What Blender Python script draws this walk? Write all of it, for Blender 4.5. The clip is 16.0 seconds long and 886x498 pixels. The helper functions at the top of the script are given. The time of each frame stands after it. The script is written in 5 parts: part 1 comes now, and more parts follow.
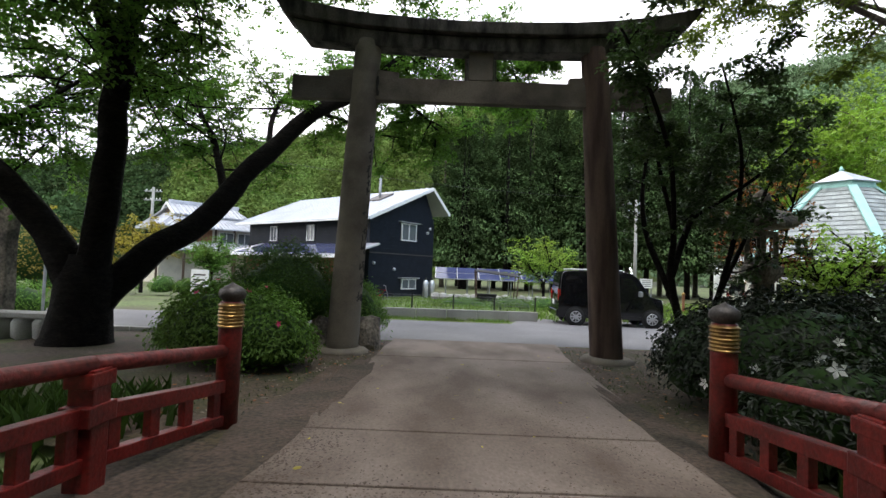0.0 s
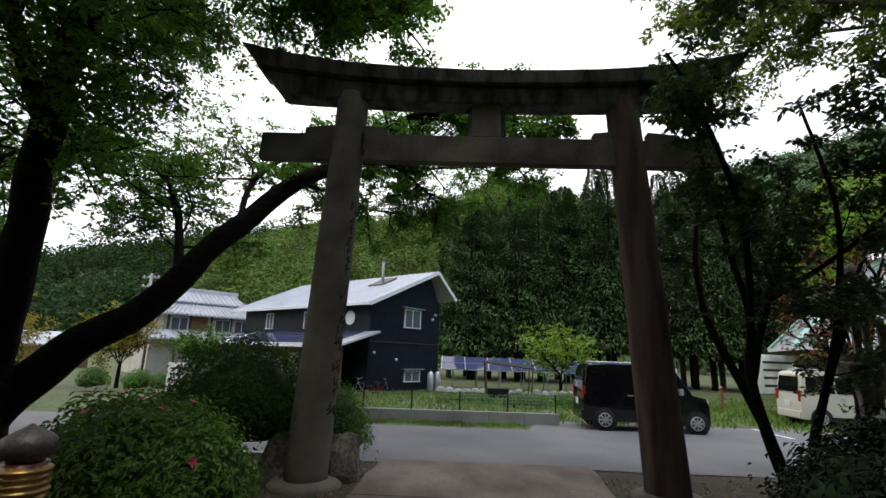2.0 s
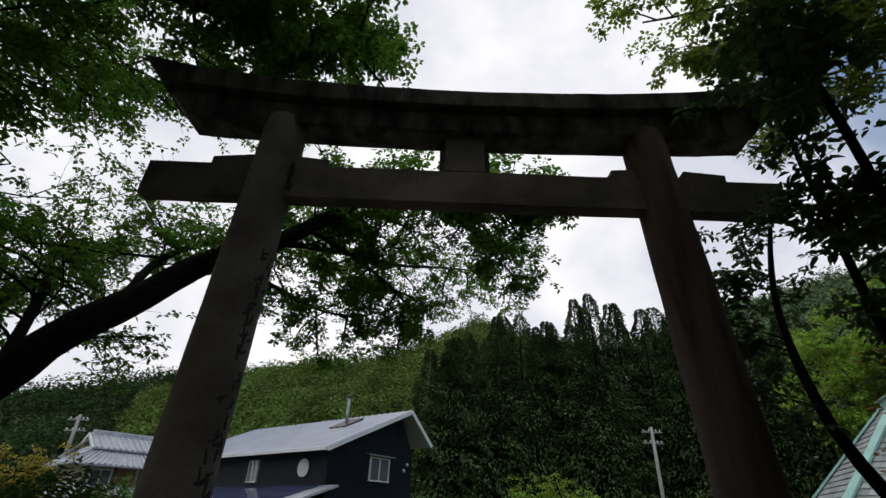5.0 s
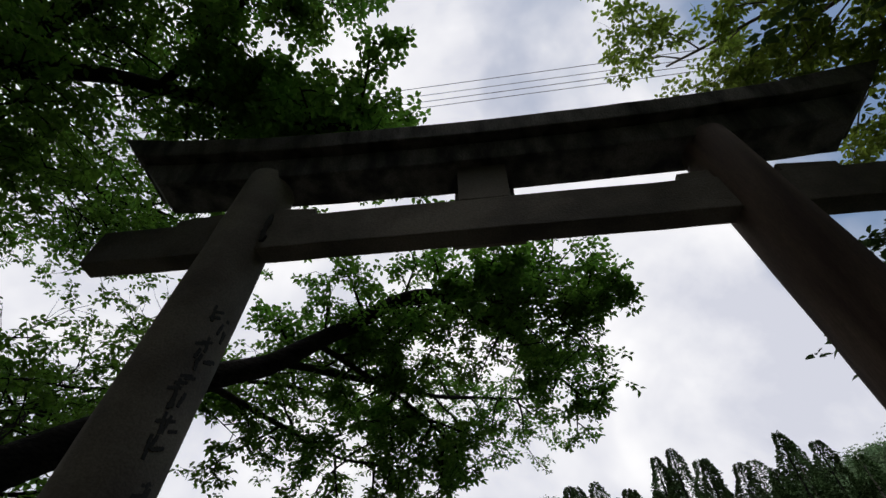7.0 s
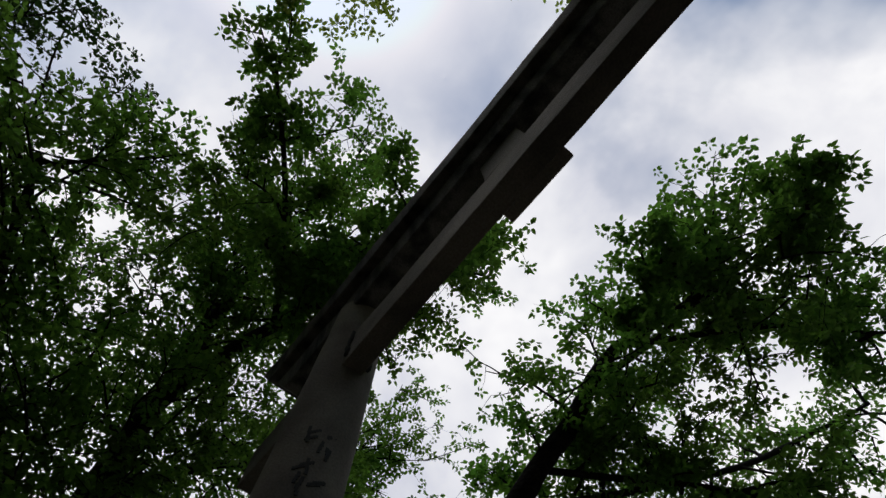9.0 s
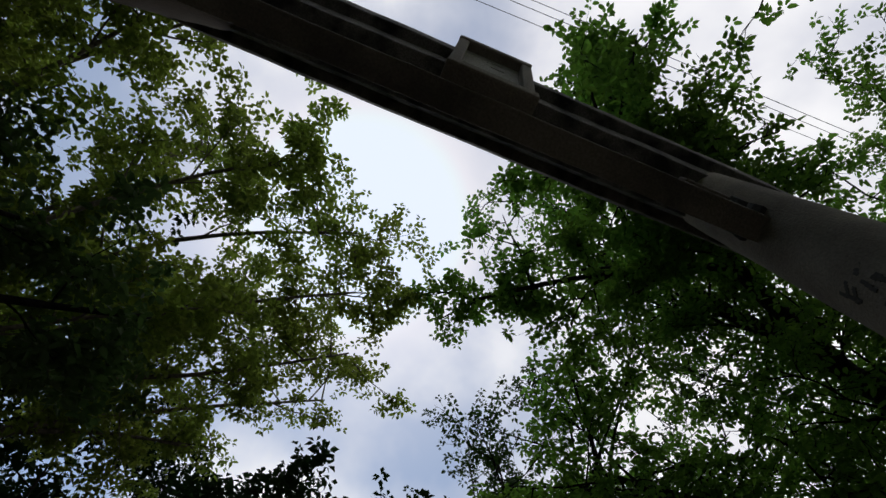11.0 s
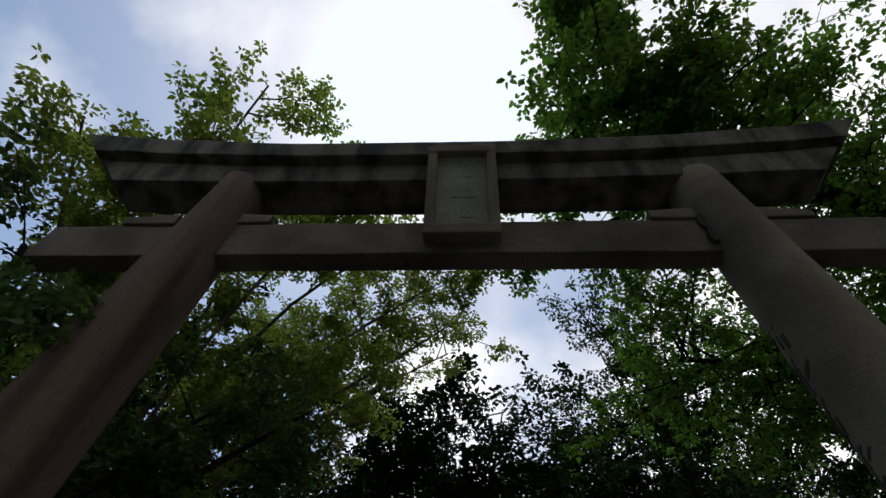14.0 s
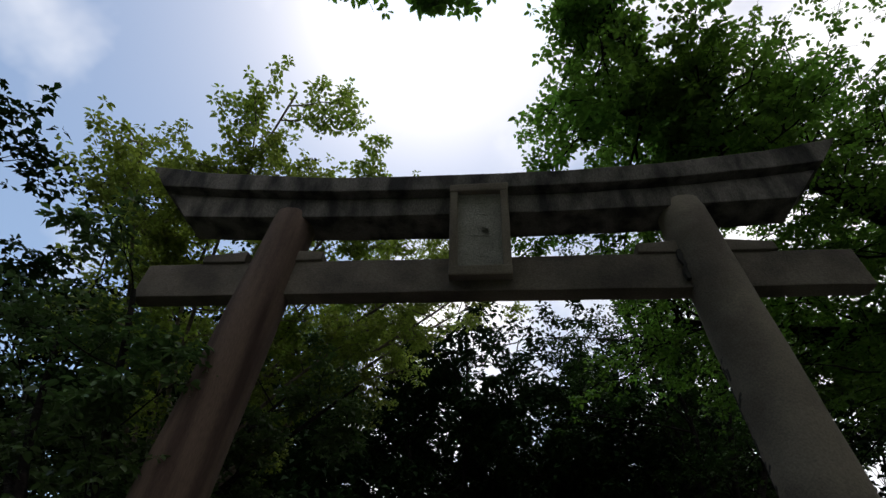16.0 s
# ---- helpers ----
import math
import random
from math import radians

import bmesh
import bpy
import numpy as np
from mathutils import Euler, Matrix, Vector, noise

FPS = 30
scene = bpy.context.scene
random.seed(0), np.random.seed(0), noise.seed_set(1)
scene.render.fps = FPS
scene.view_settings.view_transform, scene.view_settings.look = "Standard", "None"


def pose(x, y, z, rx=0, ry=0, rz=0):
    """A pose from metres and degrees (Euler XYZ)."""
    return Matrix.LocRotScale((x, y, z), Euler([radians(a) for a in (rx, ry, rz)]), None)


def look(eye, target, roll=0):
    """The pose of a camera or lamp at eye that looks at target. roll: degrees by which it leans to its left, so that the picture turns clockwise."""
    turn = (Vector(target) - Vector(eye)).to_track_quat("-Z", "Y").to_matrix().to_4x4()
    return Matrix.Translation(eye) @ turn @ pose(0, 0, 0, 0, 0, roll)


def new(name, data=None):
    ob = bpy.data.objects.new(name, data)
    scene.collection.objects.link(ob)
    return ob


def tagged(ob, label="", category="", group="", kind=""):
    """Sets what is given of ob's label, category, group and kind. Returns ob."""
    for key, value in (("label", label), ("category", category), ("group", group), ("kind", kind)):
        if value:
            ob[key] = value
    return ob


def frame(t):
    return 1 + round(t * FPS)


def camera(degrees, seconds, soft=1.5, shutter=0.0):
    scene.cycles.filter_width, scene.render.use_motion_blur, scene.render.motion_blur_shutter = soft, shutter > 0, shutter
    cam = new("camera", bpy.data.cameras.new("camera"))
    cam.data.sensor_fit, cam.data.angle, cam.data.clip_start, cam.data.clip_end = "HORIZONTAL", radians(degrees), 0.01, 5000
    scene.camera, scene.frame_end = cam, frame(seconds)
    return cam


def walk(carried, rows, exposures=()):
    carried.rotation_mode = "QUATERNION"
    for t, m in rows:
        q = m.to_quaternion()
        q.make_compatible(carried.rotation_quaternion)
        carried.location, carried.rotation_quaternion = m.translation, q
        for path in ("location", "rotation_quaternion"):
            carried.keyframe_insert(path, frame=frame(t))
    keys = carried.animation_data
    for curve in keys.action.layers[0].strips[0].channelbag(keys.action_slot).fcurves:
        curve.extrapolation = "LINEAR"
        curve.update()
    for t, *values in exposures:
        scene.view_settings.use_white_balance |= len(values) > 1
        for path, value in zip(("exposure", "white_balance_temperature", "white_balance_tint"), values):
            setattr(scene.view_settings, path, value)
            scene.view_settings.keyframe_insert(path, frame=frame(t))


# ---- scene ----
cam = camera(85.3, 16.0)
PATH = [
    (0, (-0.570, -8.373, 1.484), (-0.578, -6.375, 1.567), 2.2),
    (0.5, (-0.517, -7.900, 1.544), (-0.518, -5.904, 1.668), 1.6),
    (1, (-0.499, -7.420, 1.606), (-0.523, -5.434, 1.837), 1.8),
    (1.5, (-0.492, -6.973, 1.613), (-0.493, -4.998, 1.928), 1.7),
    (2, (-0.457, -6.574, 1.666), (-0.510, -4.622, 2.099), 2.0),
    (2.5, (-0.437, -6.243, 1.681), (-0.475, -4.313, 2.204), 2.1),
    (3, (-0.425, -5.870, 1.649), (-0.403, -3.952, 2.214), 1.6),
    (3.2, (-0.414, -5.700, 1.641), (-0.391, -3.782, 2.207), 1.4),
    (5.3, (-0.277, -3.830, 1.592), (-0.266, -2.131, 2.648), 2.2),
    (5.5, (-0.265, -3.662, 1.596), (-0.274, -1.991, 2.695), 3.4),
    (6, (-0.223, -3.248, 1.561), (-0.250, -1.703, 2.832), 2.4),
    (6.5, (-0.200, -2.807, 1.562), (-0.225, -1.377, 2.960), -0.9),
    (7, (-0.128, -2.364, 1.540), (-0.282, -1.070, 3.057), 0.3),
    (7.5, (-0.078, -1.942, 1.501), (-0.271, -0.779, 3.117), 0.6),
    (8, (-0.016, -1.505, 1.469), (-0.300, -0.491, 3.169), 2.6),
    (8.5, (0.075, -1.087, 1.432), (-0.213, -0.382, 3.281), -6.8),
    (9, (0.087, -0.755, 1.415), (-0.438, -0.338, 3.299), 0.6),
    (9.5, (0.185, -0.626, 1.371), (-0.386, -0.503, 3.284), 1.9),
    (9.7, (0.200, -0.558, 1.370), (-0.376, -0.647, 3.283), 5.9),
    (11.8, (0.033, 0.494, 1.681), (0.013, -0.177, 3.565), 0.9),
    (12, (0.001, 0.627, 1.657), (0.028, -0.061, 3.535), 1.5),
    (12.5, (-0.048, 1.004, 1.604), (0.044, 0.319, 3.480), 3.8),
    (13, (-0.034, 1.388, 1.570), (0.021, 0.638, 3.424), 0.1),
    (13.5, (-0.052, 1.734, 1.567), (0.034, 0.789, 3.328), 1.2),
    (14, (-0.071, 2.086, 1.586), (0.024, 0.926, 3.213), 3.3),
    (14.5, (-0.102, 2.407, 1.585), (0.024, 1.140, 3.128), 3.7),
    (15, (-0.107, 2.734, 1.577), (0.038, 1.408, 3.067), 4.0),
    (15.5, (-0.094, 3.065, 1.612), (0.067, 1.689, 3.055), 3.6),
    (16, (-0.082, 3.399, 1.651), (0.088, 1.974, 3.044), 3.3),
]
EXPOSURES = [(0, 1.3), (1.5, 0.88), (2.5, 0.36), (3.2, 0.05), (5.5, -0.27), (9.7, -0.38), (12.0, -0.27), (14.0, -0.15), (16.0, -0.05)]
walk(cam, [(t, look(eye, target, roll)) for t, eye, target, roll in PATH], EXPOSURES)

# ---- world, sun ----
world = bpy.data.worlds.new("sky")
scene.world = world
world.use_nodes = True
wn, wl = world.node_tree.nodes, world.node_tree.links
wn.clear()
w_out = wn.new("ShaderNodeOutputWorld")
w_bg = wn.new("ShaderNodeBackground")
w_sky = wn.new("ShaderNodeTexSky")
w_sky.sky_type = 'NISHITA'
w_sky.sun_disc = False
w_sky.sun_elevation = radians(72)
w_sky.sun_rotation = radians(165)
w_scale = wn.new("ShaderNodeMix")
w_scale.data_type, w_scale.blend_type = 'RGBA', 'MULTIPLY'
w_scale.inputs[0].default_value = 1.0
w_scale.inputs[7].default_value = (1.7, 1.7, 1.6, 1)
w_coord = wn.new("ShaderNodeTexCoord")
w_noise = wn.new("ShaderNodeTexNoise")
w_noise.inputs["Scale"].default_value = 2.6
w_noise.inputs["Detail"].default_value = 7
w_noise.inputs["Roughness"].default_value = 0.55
w_noise.inputs["Distortion"].default_value = 0.3
w_shade = wn.new("ShaderNodeValToRGB")
w_shade.color_ramp.elements[0].position, w_shade.color_ramp.elements[0].color = 0.36, (8.3, 8.5, 9.6, 1)
w_shade.color_ramp.elements[1].position, w_shade.color_ramp.elements[1].color = 0.62, (13.0, 12.9, 13.0, 1)
w_cover = wn.new("ShaderNodeTexNoise")
w_cover.inputs["Scale"].default_value = 1.3
w_cover.inputs["Detail"].default_value = 6
w_gap = wn.new("ShaderNodeValToRGB")
w_gap.color_ramp.elements[0].position, w_gap.color_ramp.elements[0].color = 0.30, (0, 0, 0, 1)
w_gap.color_ramp.elements[1].position = 0.42
w_mix = wn.new("ShaderNodeMix")
w_mix.data_type = 'RGBA'
wl.new(w_coord.outputs["Generated"], w_noise.inputs["Vector"])
wl.new(w_coord.outputs["Generated"], w_cover.inputs["Vector"])
wl.new(w_noise.outputs["Fac"], w_shade.inputs["Fac"])
w_dir = wn.new("ShaderNodeVectorMath")
w_dir.operation = 'DOT_PRODUCT'
w_dir.inputs[1].default_value = (-0.72, 0.40, -0.35)
w_grad = wn.new("ShaderNodeMath")
w_grad.operation = 'MULTIPLY_ADD'
w_grad.inputs[1].default_value = 0.5
wl.new(w_coord.outputs["Generated"], w_dir.inputs[0])
wl.new(w_dir.outputs["Value"], w_grad.inputs[0])
w_add = wn.new("ShaderNodeMath")
w_add.operation = 'ADD'
w_add.inputs[1].default_value = 0.11
wl.new(w_cover.outputs["Fac"], w_grad.inputs[2])
wl.new(w_grad.outputs[0], w_add.inputs[0])
wl.new(w_add.outputs[0], w_gap.inputs["Fac"])
wl.new(w_sky.outputs["Color"], w_scale.inputs[6])
wl.new(w_gap.outputs["Color"], w_mix.inputs[0])
w_soft = wn.new("ShaderNodeMix")
w_soft.data_type, w_soft.blend_type = 'RGBA', 'DARKEN'
w_soft.inputs[0].default_value = 1.0
w_soft.inputs[7].default_value = (10.5, 11.5, 13.5, 1)
wl.new(w_scale.outputs[2], w_soft.inputs[6])
wl.new(w_soft.outputs[2], w_mix.inputs[6])
wl.new(w_shade.outputs["Color"], w_mix.inputs[7])
wl.new(w_mix.outputs[2], w_bg.inputs["Color"])
w_bg.inputs["Strength"].default_value = 0.1
wl.new(w_bg.outputs["Background"], w_out.inputs["Surface"])

sun = new("sun", bpy.data.lights.new("sun", 'SUN'))
sun.data.energy, sun.data.angle, sun.data.color = 0.6, radians(14), (1.0, 0.96, 0.9)
sun.matrix_world = look((2, -6, 20), (0, 0, 0))


# ---- materials ----
def mat(name, base, rough=0.8, metal=0.0, var=0.25, scale=3.0, fine=60.0, bump=0.15, second=None, island=0.0, spec=0.5, obrand=0.0, stretch=(1, 1, 1), stain=0.5):
    """Two-scale procedural surface: large stains, fine grain, bump."""
    m = bpy.data.materials.new(name)
    m.use_nodes = True
    n, l = m.node_tree.nodes, m.node_tree.links
    p = n["Principled BSDF"]
    p.inputs["Roughness"].default_value = rough
    p.inputs["Metallic"].default_value = metal
    p.inputs["Specular IOR Level"].default_value = spec
    co = n.new("ShaderNodeTexCoord")
    mp = n.new("ShaderNodeMapping")
    mp.inputs["Scale"].default_value = stretch
    l.new(co.outputs["Object"], mp.inputs["Vector"])
    big = n.new("ShaderNodeTexNoise")
    big.inputs["Scale"].default_value, big.inputs["Detail"].default_value = scale, 6
    small = n.new("ShaderNodeTexNoise")
    small.inputs["Scale"].default_value, small.inputs["Detail"].default_value = fine, 4
    l.new(mp.outputs["Vector"], big.inputs["Vector"])
    l.new(mp.outputs["Vector"], small.inputs["Vector"])
    ramp = n.new("ShaderNodeValToRGB")
    sec = second if second else tuple(c * (1 - 0.6 * stain) for c in base)
    ramp.color_ramp.elements[0].position, ramp.color_ramp.elements[0].color = 0.36, (*sec, 1)
    ramp.color_ramp.elements[1].position, ramp.color_ramp.elements[1].color = 0.6, (*base, 1)
    l.new(big.outputs["Fac"], ramp.inputs["Fac"])
    hsv = n.new("ShaderNodeHueSaturation")
    mr = n.new("ShaderNodeMapRange")
    mr.inputs[3].default_value, mr.inputs[4].default_value = 1 - 1.6 * var, 1 + 1.6 * var
    mr.inputs[1].default_value, mr.inputs[2].default_value = 0.25, 0.75
    l.new(small.outputs["Fac"], mr.inputs[0])
    last = mr.outputs[0]
    for amount, kind in ((island, "i"), (obrand, "o")):
        if amount:
            src = n.new("ShaderNodeNewGeometry").outputs["Random Per Island"] if kind == "i" else n.new("ShaderNodeObjectInfo").outputs["Random"]
            r2 = n.new("ShaderNodeMapRange")
            r2.inputs[3].default_value, r2.inputs[4].default_value = 1 - amount, 1 + amount
            l.new(src, r2.inputs[0])
            mu = n.new("ShaderNodeMath")
            mu.operation = 'MULTIPLY'
            l.new(last, mu.inputs[0]), l.new(r2.outputs[0], mu.inputs[1])
            last = mu.outputs[0]
    l.new(last, hsv.inputs["Value"])
    l.new(ramp.outputs["Color"], hsv.inputs["Color"])
    l.new(hsv.outputs["Color"], p.inputs["Base Color"])
    if bump:
        b = n.new("ShaderNodeBump")
        b.inputs["Strength"].default_value, b.inputs["Distance"].default_value = bump, 0.02
        mix = n.new("ShaderNodeMath")
        mix.operation = 'ADD'
        l.new(big.outputs["Fac"], mix.inputs[0]), l.new(small.outputs["Fac"], mix.inputs[1])
        l.new(mix.outputs[0], b.inputs["Height"])
        l.new(b.outputs["Normal"], p.inputs["Normal"])
    return m


def leaf_mat(name, base, trans, hue=0.03, val=0.35, rough=0.5, patch=0.7, tone=0.3, gloss=0.25):
    """Thin leaf: part of the light passes through; each leaf differs."""
    m = bpy.data.materials.new(name)
    m.use_nodes = True
    n, l = m.node_tree.nodes, m.node_tree.links
    p = n["Principled BSDF"]
    p.inputs["Roughness"].default_value = rough
    p.inputs["Specular IOR Level"].default_value = gloss
    geo = n.new("ShaderNodeNewGeometry")
    co = n.new("ShaderNodeTexCoord")
    no = n.new("ShaderNodeTexNoise")
    no.inputs["Scale"].default_value, no.inputs["Detail"].default_value = patch, 3
    l.new(co.outputs["Object"], no.inputs["Vector"])
    hs = n.new("ShaderNodeHueSaturation")
    hs.inputs["Color"].default_value = (*base, 1)
    a = n.new("ShaderNodeMapRange")
    a.inputs[3].default_value, a.inputs[4].default_value = 0.5 - hue, 0.5 + hue
    l.new(no.outputs["Fac"], a.inputs[0]), l.new(a.outputs[0], hs.inputs["Hue"])
    b = n.new("ShaderNodeMapRange")
    b.inputs[3].default_value, b.inputs[4].default_value = 1 - val, 1 + val
    l.new(geo.outputs["Random Per Island"], b.inputs[0])
    v = n.new("ShaderNodeMapRange")
    v.inputs[1].default_value, v.inputs[2].default_value = 0.3, 0.7
    v.inputs[3].default_value, v.inputs[4].default_value = 1 - tone, 1 + tone
    l.new(no.outputs["Fac"], v.inputs[0])
    mu = n.new("ShaderNodeMath")
    mu.operation = 'MULTIPLY'
    l.new(b.outputs[0], mu.inputs[0]), l.new(v.outputs[0], mu.inputs[1]), l.new(mu.outputs[0], hs.inputs["Value"])
    l.new(hs.outputs["Color"], p.inputs["Base Color"])
    t = n.new("ShaderNodeBsdfTranslucent")
    hs2 = n.new("ShaderNodeHueSaturation")
    hs2.inputs["Saturation"].default_value, hs2.inputs["Value"].default_value = 1.1, 1.5
    l.new(hs.outputs["Color"], hs2.inputs["Color"]), l.new(hs2.outputs["Color"], t.inputs["Color"])
    mx = n.new("ShaderNodeMixShader")
    mx.inputs[0].default_value = trans
    l.new(p.outputs[0], mx.inputs[1]), l.new(t.outputs[0], mx.inputs[2])
    l.new(mx.outputs[0], n["Material Output"].inputs["Surface"])
    return m


def glass_mat(name, tint):
    m = bpy.data.materials.new(name)
    m.use_nodes = True
    p = m.node_tree.nodes["Principled BSDF"]
    p.inputs["Base Color"].default_value = (*tint, 1)
    p.inputs["Roughness"].default_value, p.inputs["IOR"].default_value = 0.04, 1.5
    return m


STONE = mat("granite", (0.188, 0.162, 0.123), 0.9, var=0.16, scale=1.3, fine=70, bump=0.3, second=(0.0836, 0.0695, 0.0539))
# Darker granite copy: the beams' shade is put into its colour.
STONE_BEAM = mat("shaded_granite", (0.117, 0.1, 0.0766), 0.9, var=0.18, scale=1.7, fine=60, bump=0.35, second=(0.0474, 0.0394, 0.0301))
# Black streaks are stains; the base is darkened further for the lintels' shade.
STONE_TOP = mat("stained_shaded_granite", (0.106, 0.0978, 0.085), 0.92, var=0.3, scale=2.2, fine=40, bump=0.4, second=(0.011, 0.0102, 0.00935), stretch=(2.2, 2.2, 0.7))
STONE_RUST = mat("rust_streaked_granite", (0.098, 0.0647, 0.0463), 0.9, var=0.2, scale=1.8, fine=60, bump=0.35, second=(0.0327, 0.0155, 0.0101), stretch=(3, 3, 0.35))
PLAQUE = mat("plaque_granite", (0.288, 0.28, 0.248), 0.9, var=0.25, scale=4, fine=70, bump=0.3, stain=0.4)
# Near-black colour stands for shadow in carved strokes, mortise gap and lintel joint.
CARVED = mat("carved_shadow", (0.03, 0.028, 0.025), 0.95, bump=0.1)
CONCRETE = mat("drive_concrete", (0.205, 0.164, 0.134), 0.9, var=0.13, scale=0.9, fine=34, bump=0.25, second=(0.102, 0.0739, 0.0549), stretch=(1.25, 0.7, 1), obrand=0.06)
ASPHALT = mat("road_asphalt", (0.176, 0.172, 0.176), 0.9, var=0.22, scale=0.6, fine=55, bump=0.3, stain=0.3)
MOSSY_DIRT = mat("mossy_dirt", (0.0688, 0.0469, 0.0316), 0.95, var=0.45, scale=1.5, fine=24, bump=0.7, second=(0.0433, 0.0418, 0.0122))
DIRT = mat("dirt", (0.0714, 0.05, 0.0357), 0.95, var=0.4, scale=2.2, fine=28, bump=0.6, second=(0.0382, 0.0296, 0.0179))
DRY_SOIL = mat("dry_soil", (0.115, 0.083, 0.06), 0.95, var=0.3, scale=3, fine=30, bump=0.3, second=(0.06, 0.042, 0.03))
GRASS_SOIL = mat("grassy_soil", (0.096, 0.128, 0.04), 0.95, var=0.4, scale=0.35, fine=9, bump=0.5, second=(0.072, 0.068, 0.032))
RED = mat("red_lacquer", (0.173, 0.0135, 0.0105), 0.33, var=0.22, scale=5, fine=40, bump=0.2, second=(0.0975, 0.0105, 0.009))
RED_WORN = mat("worn_red_lacquer", (0.158, 0.0225, 0.018), 0.48, var=0.4, scale=9, fine=30, bump=0.3, second=(0.112, 0.0188, 0.015))
BRASS = mat("tarnished_brass", (0.4, 0.248, 0.08), 0.35, metal=0.9, var=0.2, scale=8, bump=0.1, second=(0.176, 0.104, 0.048))
DARK_METAL = mat("weathered_bronze", (0.085, 0.075, 0.07), 0.5, metal=0.5, var=0.25, scale=6, bump=0.15)
BARK = mat("cherry_bark", (0.012, 0.0096, 0.0081), 0.95, var=0.5, scale=5, fine=18, bump=1.0, second=(0.0048, 0.0042, 0.0036), stretch=(1, 1, 2.2), spec=0.15)
BARK_PALE = mat("pale_bark", (0.15, 0.125, 0.10), 0.95, var=0.35, scale=4, fine=25, bump=0.8, second=(0.06, 0.05, 0.04))
ROCK = mat("garden_rock", (0.22, 0.19, 0.15), 0.95, var=0.35, scale=2.5, fine=20, bump=0.8, second=(0.06, 0.055, 0.045))
NAVY = mat("navy_siding", (0.012, 0.015, 0.023), 0.6, var=0.12, scale=2, fine=60, bump=0.05, spec=0.2)
ROOF_METAL = mat("pale_metal_roof", (0.55, 0.56, 0.60), 0.38, metal=0.35, var=0.08, scale=0.6, bump=0.05, stain=0.2)
ROOF_TILE = mat("grey_roof_tile", (0.42, 0.43, 0.46), 0.4, var=0.15, scale=2.0, bump=0.2, stain=0.35, obrand=0.15)
WHITE = mat("white_paint", (0.75, 0.75, 0.74), 0.5, var=0.06, scale=3, bump=0.05, stain=0.15)
CREAM = mat("cream_plaster", (0.55, 0.50, 0.42), 0.85, var=0.1, scale=1.5, bump=0.15, stain=0.3)
WOOD_DARK = mat("dark_wood", (0.075, 0.045, 0.03), 0.75, var=0.25, scale=2, fine=25, bump=0.3, stretch=(6, 6, 0.6))
WOOD_RED = mat("reddish_wood", (0.24, 0.105, 0.05), 0.7, var=0.25, scale=2, fine=25, bump=0.3, stretch=(6, 6, 0.6))
GLASS = glass_mat("window_glass", (0.12, 0.13, 0.14))
BLACK_GLASS = glass_mat("tinted_glass", (0.006, 0.006, 0.007))
SOLAR = glass_mat("solar_cell", (0.05, 0.06, 0.13))
ALU = mat("aluminium", (0.62, 0.63, 0.65), 0.35, metal=0.7, var=0.06, bump=0.02, stain=0.15)
CAR_BLACK = glass_mat("black_car_paint", (0.006, 0.006, 0.007))
CAR_CREAM = mat("cream_car_paint", (0.62, 0.60, 0.50), 0.25, var=0.03, bump=0.0, stain=0.08)
RUBBER = mat("rubber", (0.012, 0.012, 0.012), 0.85, var=0.2, bump=0.1)
RED_LENS = mat("red_lens", (0.45, 0.02, 0.015), 0.2, var=0.05, bump=0.0)
CLEAR_LENS = mat("clear_lens", (0.7, 0.7, 0.7), 0.15, var=0.05, bump=0.0)
COPPER = mat("green_copper", (0.33, 0.58, 0.52), 0.6, var=0.12, scale=2, bump=0.1, stain=0.25)
SLATE = mat("slate_shingle", (0.30, 0.33, 0.32), 0.7, var=0.2, scale=1.2, bump=0.25, obrand=0.15, island=0.12)
GREY_CONC = mat("grey_concrete", (0.34, 0.34, 0.32), 0.9, var=0.15, scale=1.2, bump=0.25, stain=0.45)
WIRE = mat("cable", (0.02, 0.02, 0.02), 0.6, bump=0)
STEEL = mat("galvanised_steel", (0.33, 0.34, 0.35), 0.45, metal=0.6, var=0.1, bump=0.05)
LEAF_CHERRY = leaf_mat("cherry_leaf", (0.085, 0.165, 0.032), 0.5, gloss=0.15)
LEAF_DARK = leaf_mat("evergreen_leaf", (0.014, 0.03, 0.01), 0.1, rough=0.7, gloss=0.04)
LEAF_GLOSSY = leaf_mat("camellia_leaf", (0.055, 0.095, 0.03), 0.3, rough=0.35, gloss=0.25)
LEAF_LIGHT = leaf_mat("pale_leaf", (0.171, 0.225, 0.0495), 0.45)
LEAF_MAPLE = leaf_mat("fresh_maple_leaf", (0.19, 0.29, 0.055), 0.42)
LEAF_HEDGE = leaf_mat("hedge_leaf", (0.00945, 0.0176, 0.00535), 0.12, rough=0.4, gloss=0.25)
# Darker copy of the cherry leaf: backlit shade is put into its colour.
LEAF_CHERRY_SHADE = leaf_mat("shaded_cherry_leaf", (0.0288, 0.0576, 0.0136), 0.2, gloss=0.1)
LEAF_AZALEA = leaf_mat("azalea_leaf", (0.104, 0.198, 0.0384), 0.25, rough=0.5, gloss=0.12)
LEAF_INNER_SHADE = leaf_mat("shaded_inner_leaf", (0.035, 0.075, 0.02), 0.2, rough=0.5, gloss=0.1)
LEAF_CEDAR = leaf_mat("cedar_spray", (0.0668, 0.105, 0.0425), 0.1, val=0.5, patch=0.5, tone=0.6, rough=0.9, gloss=0.0)
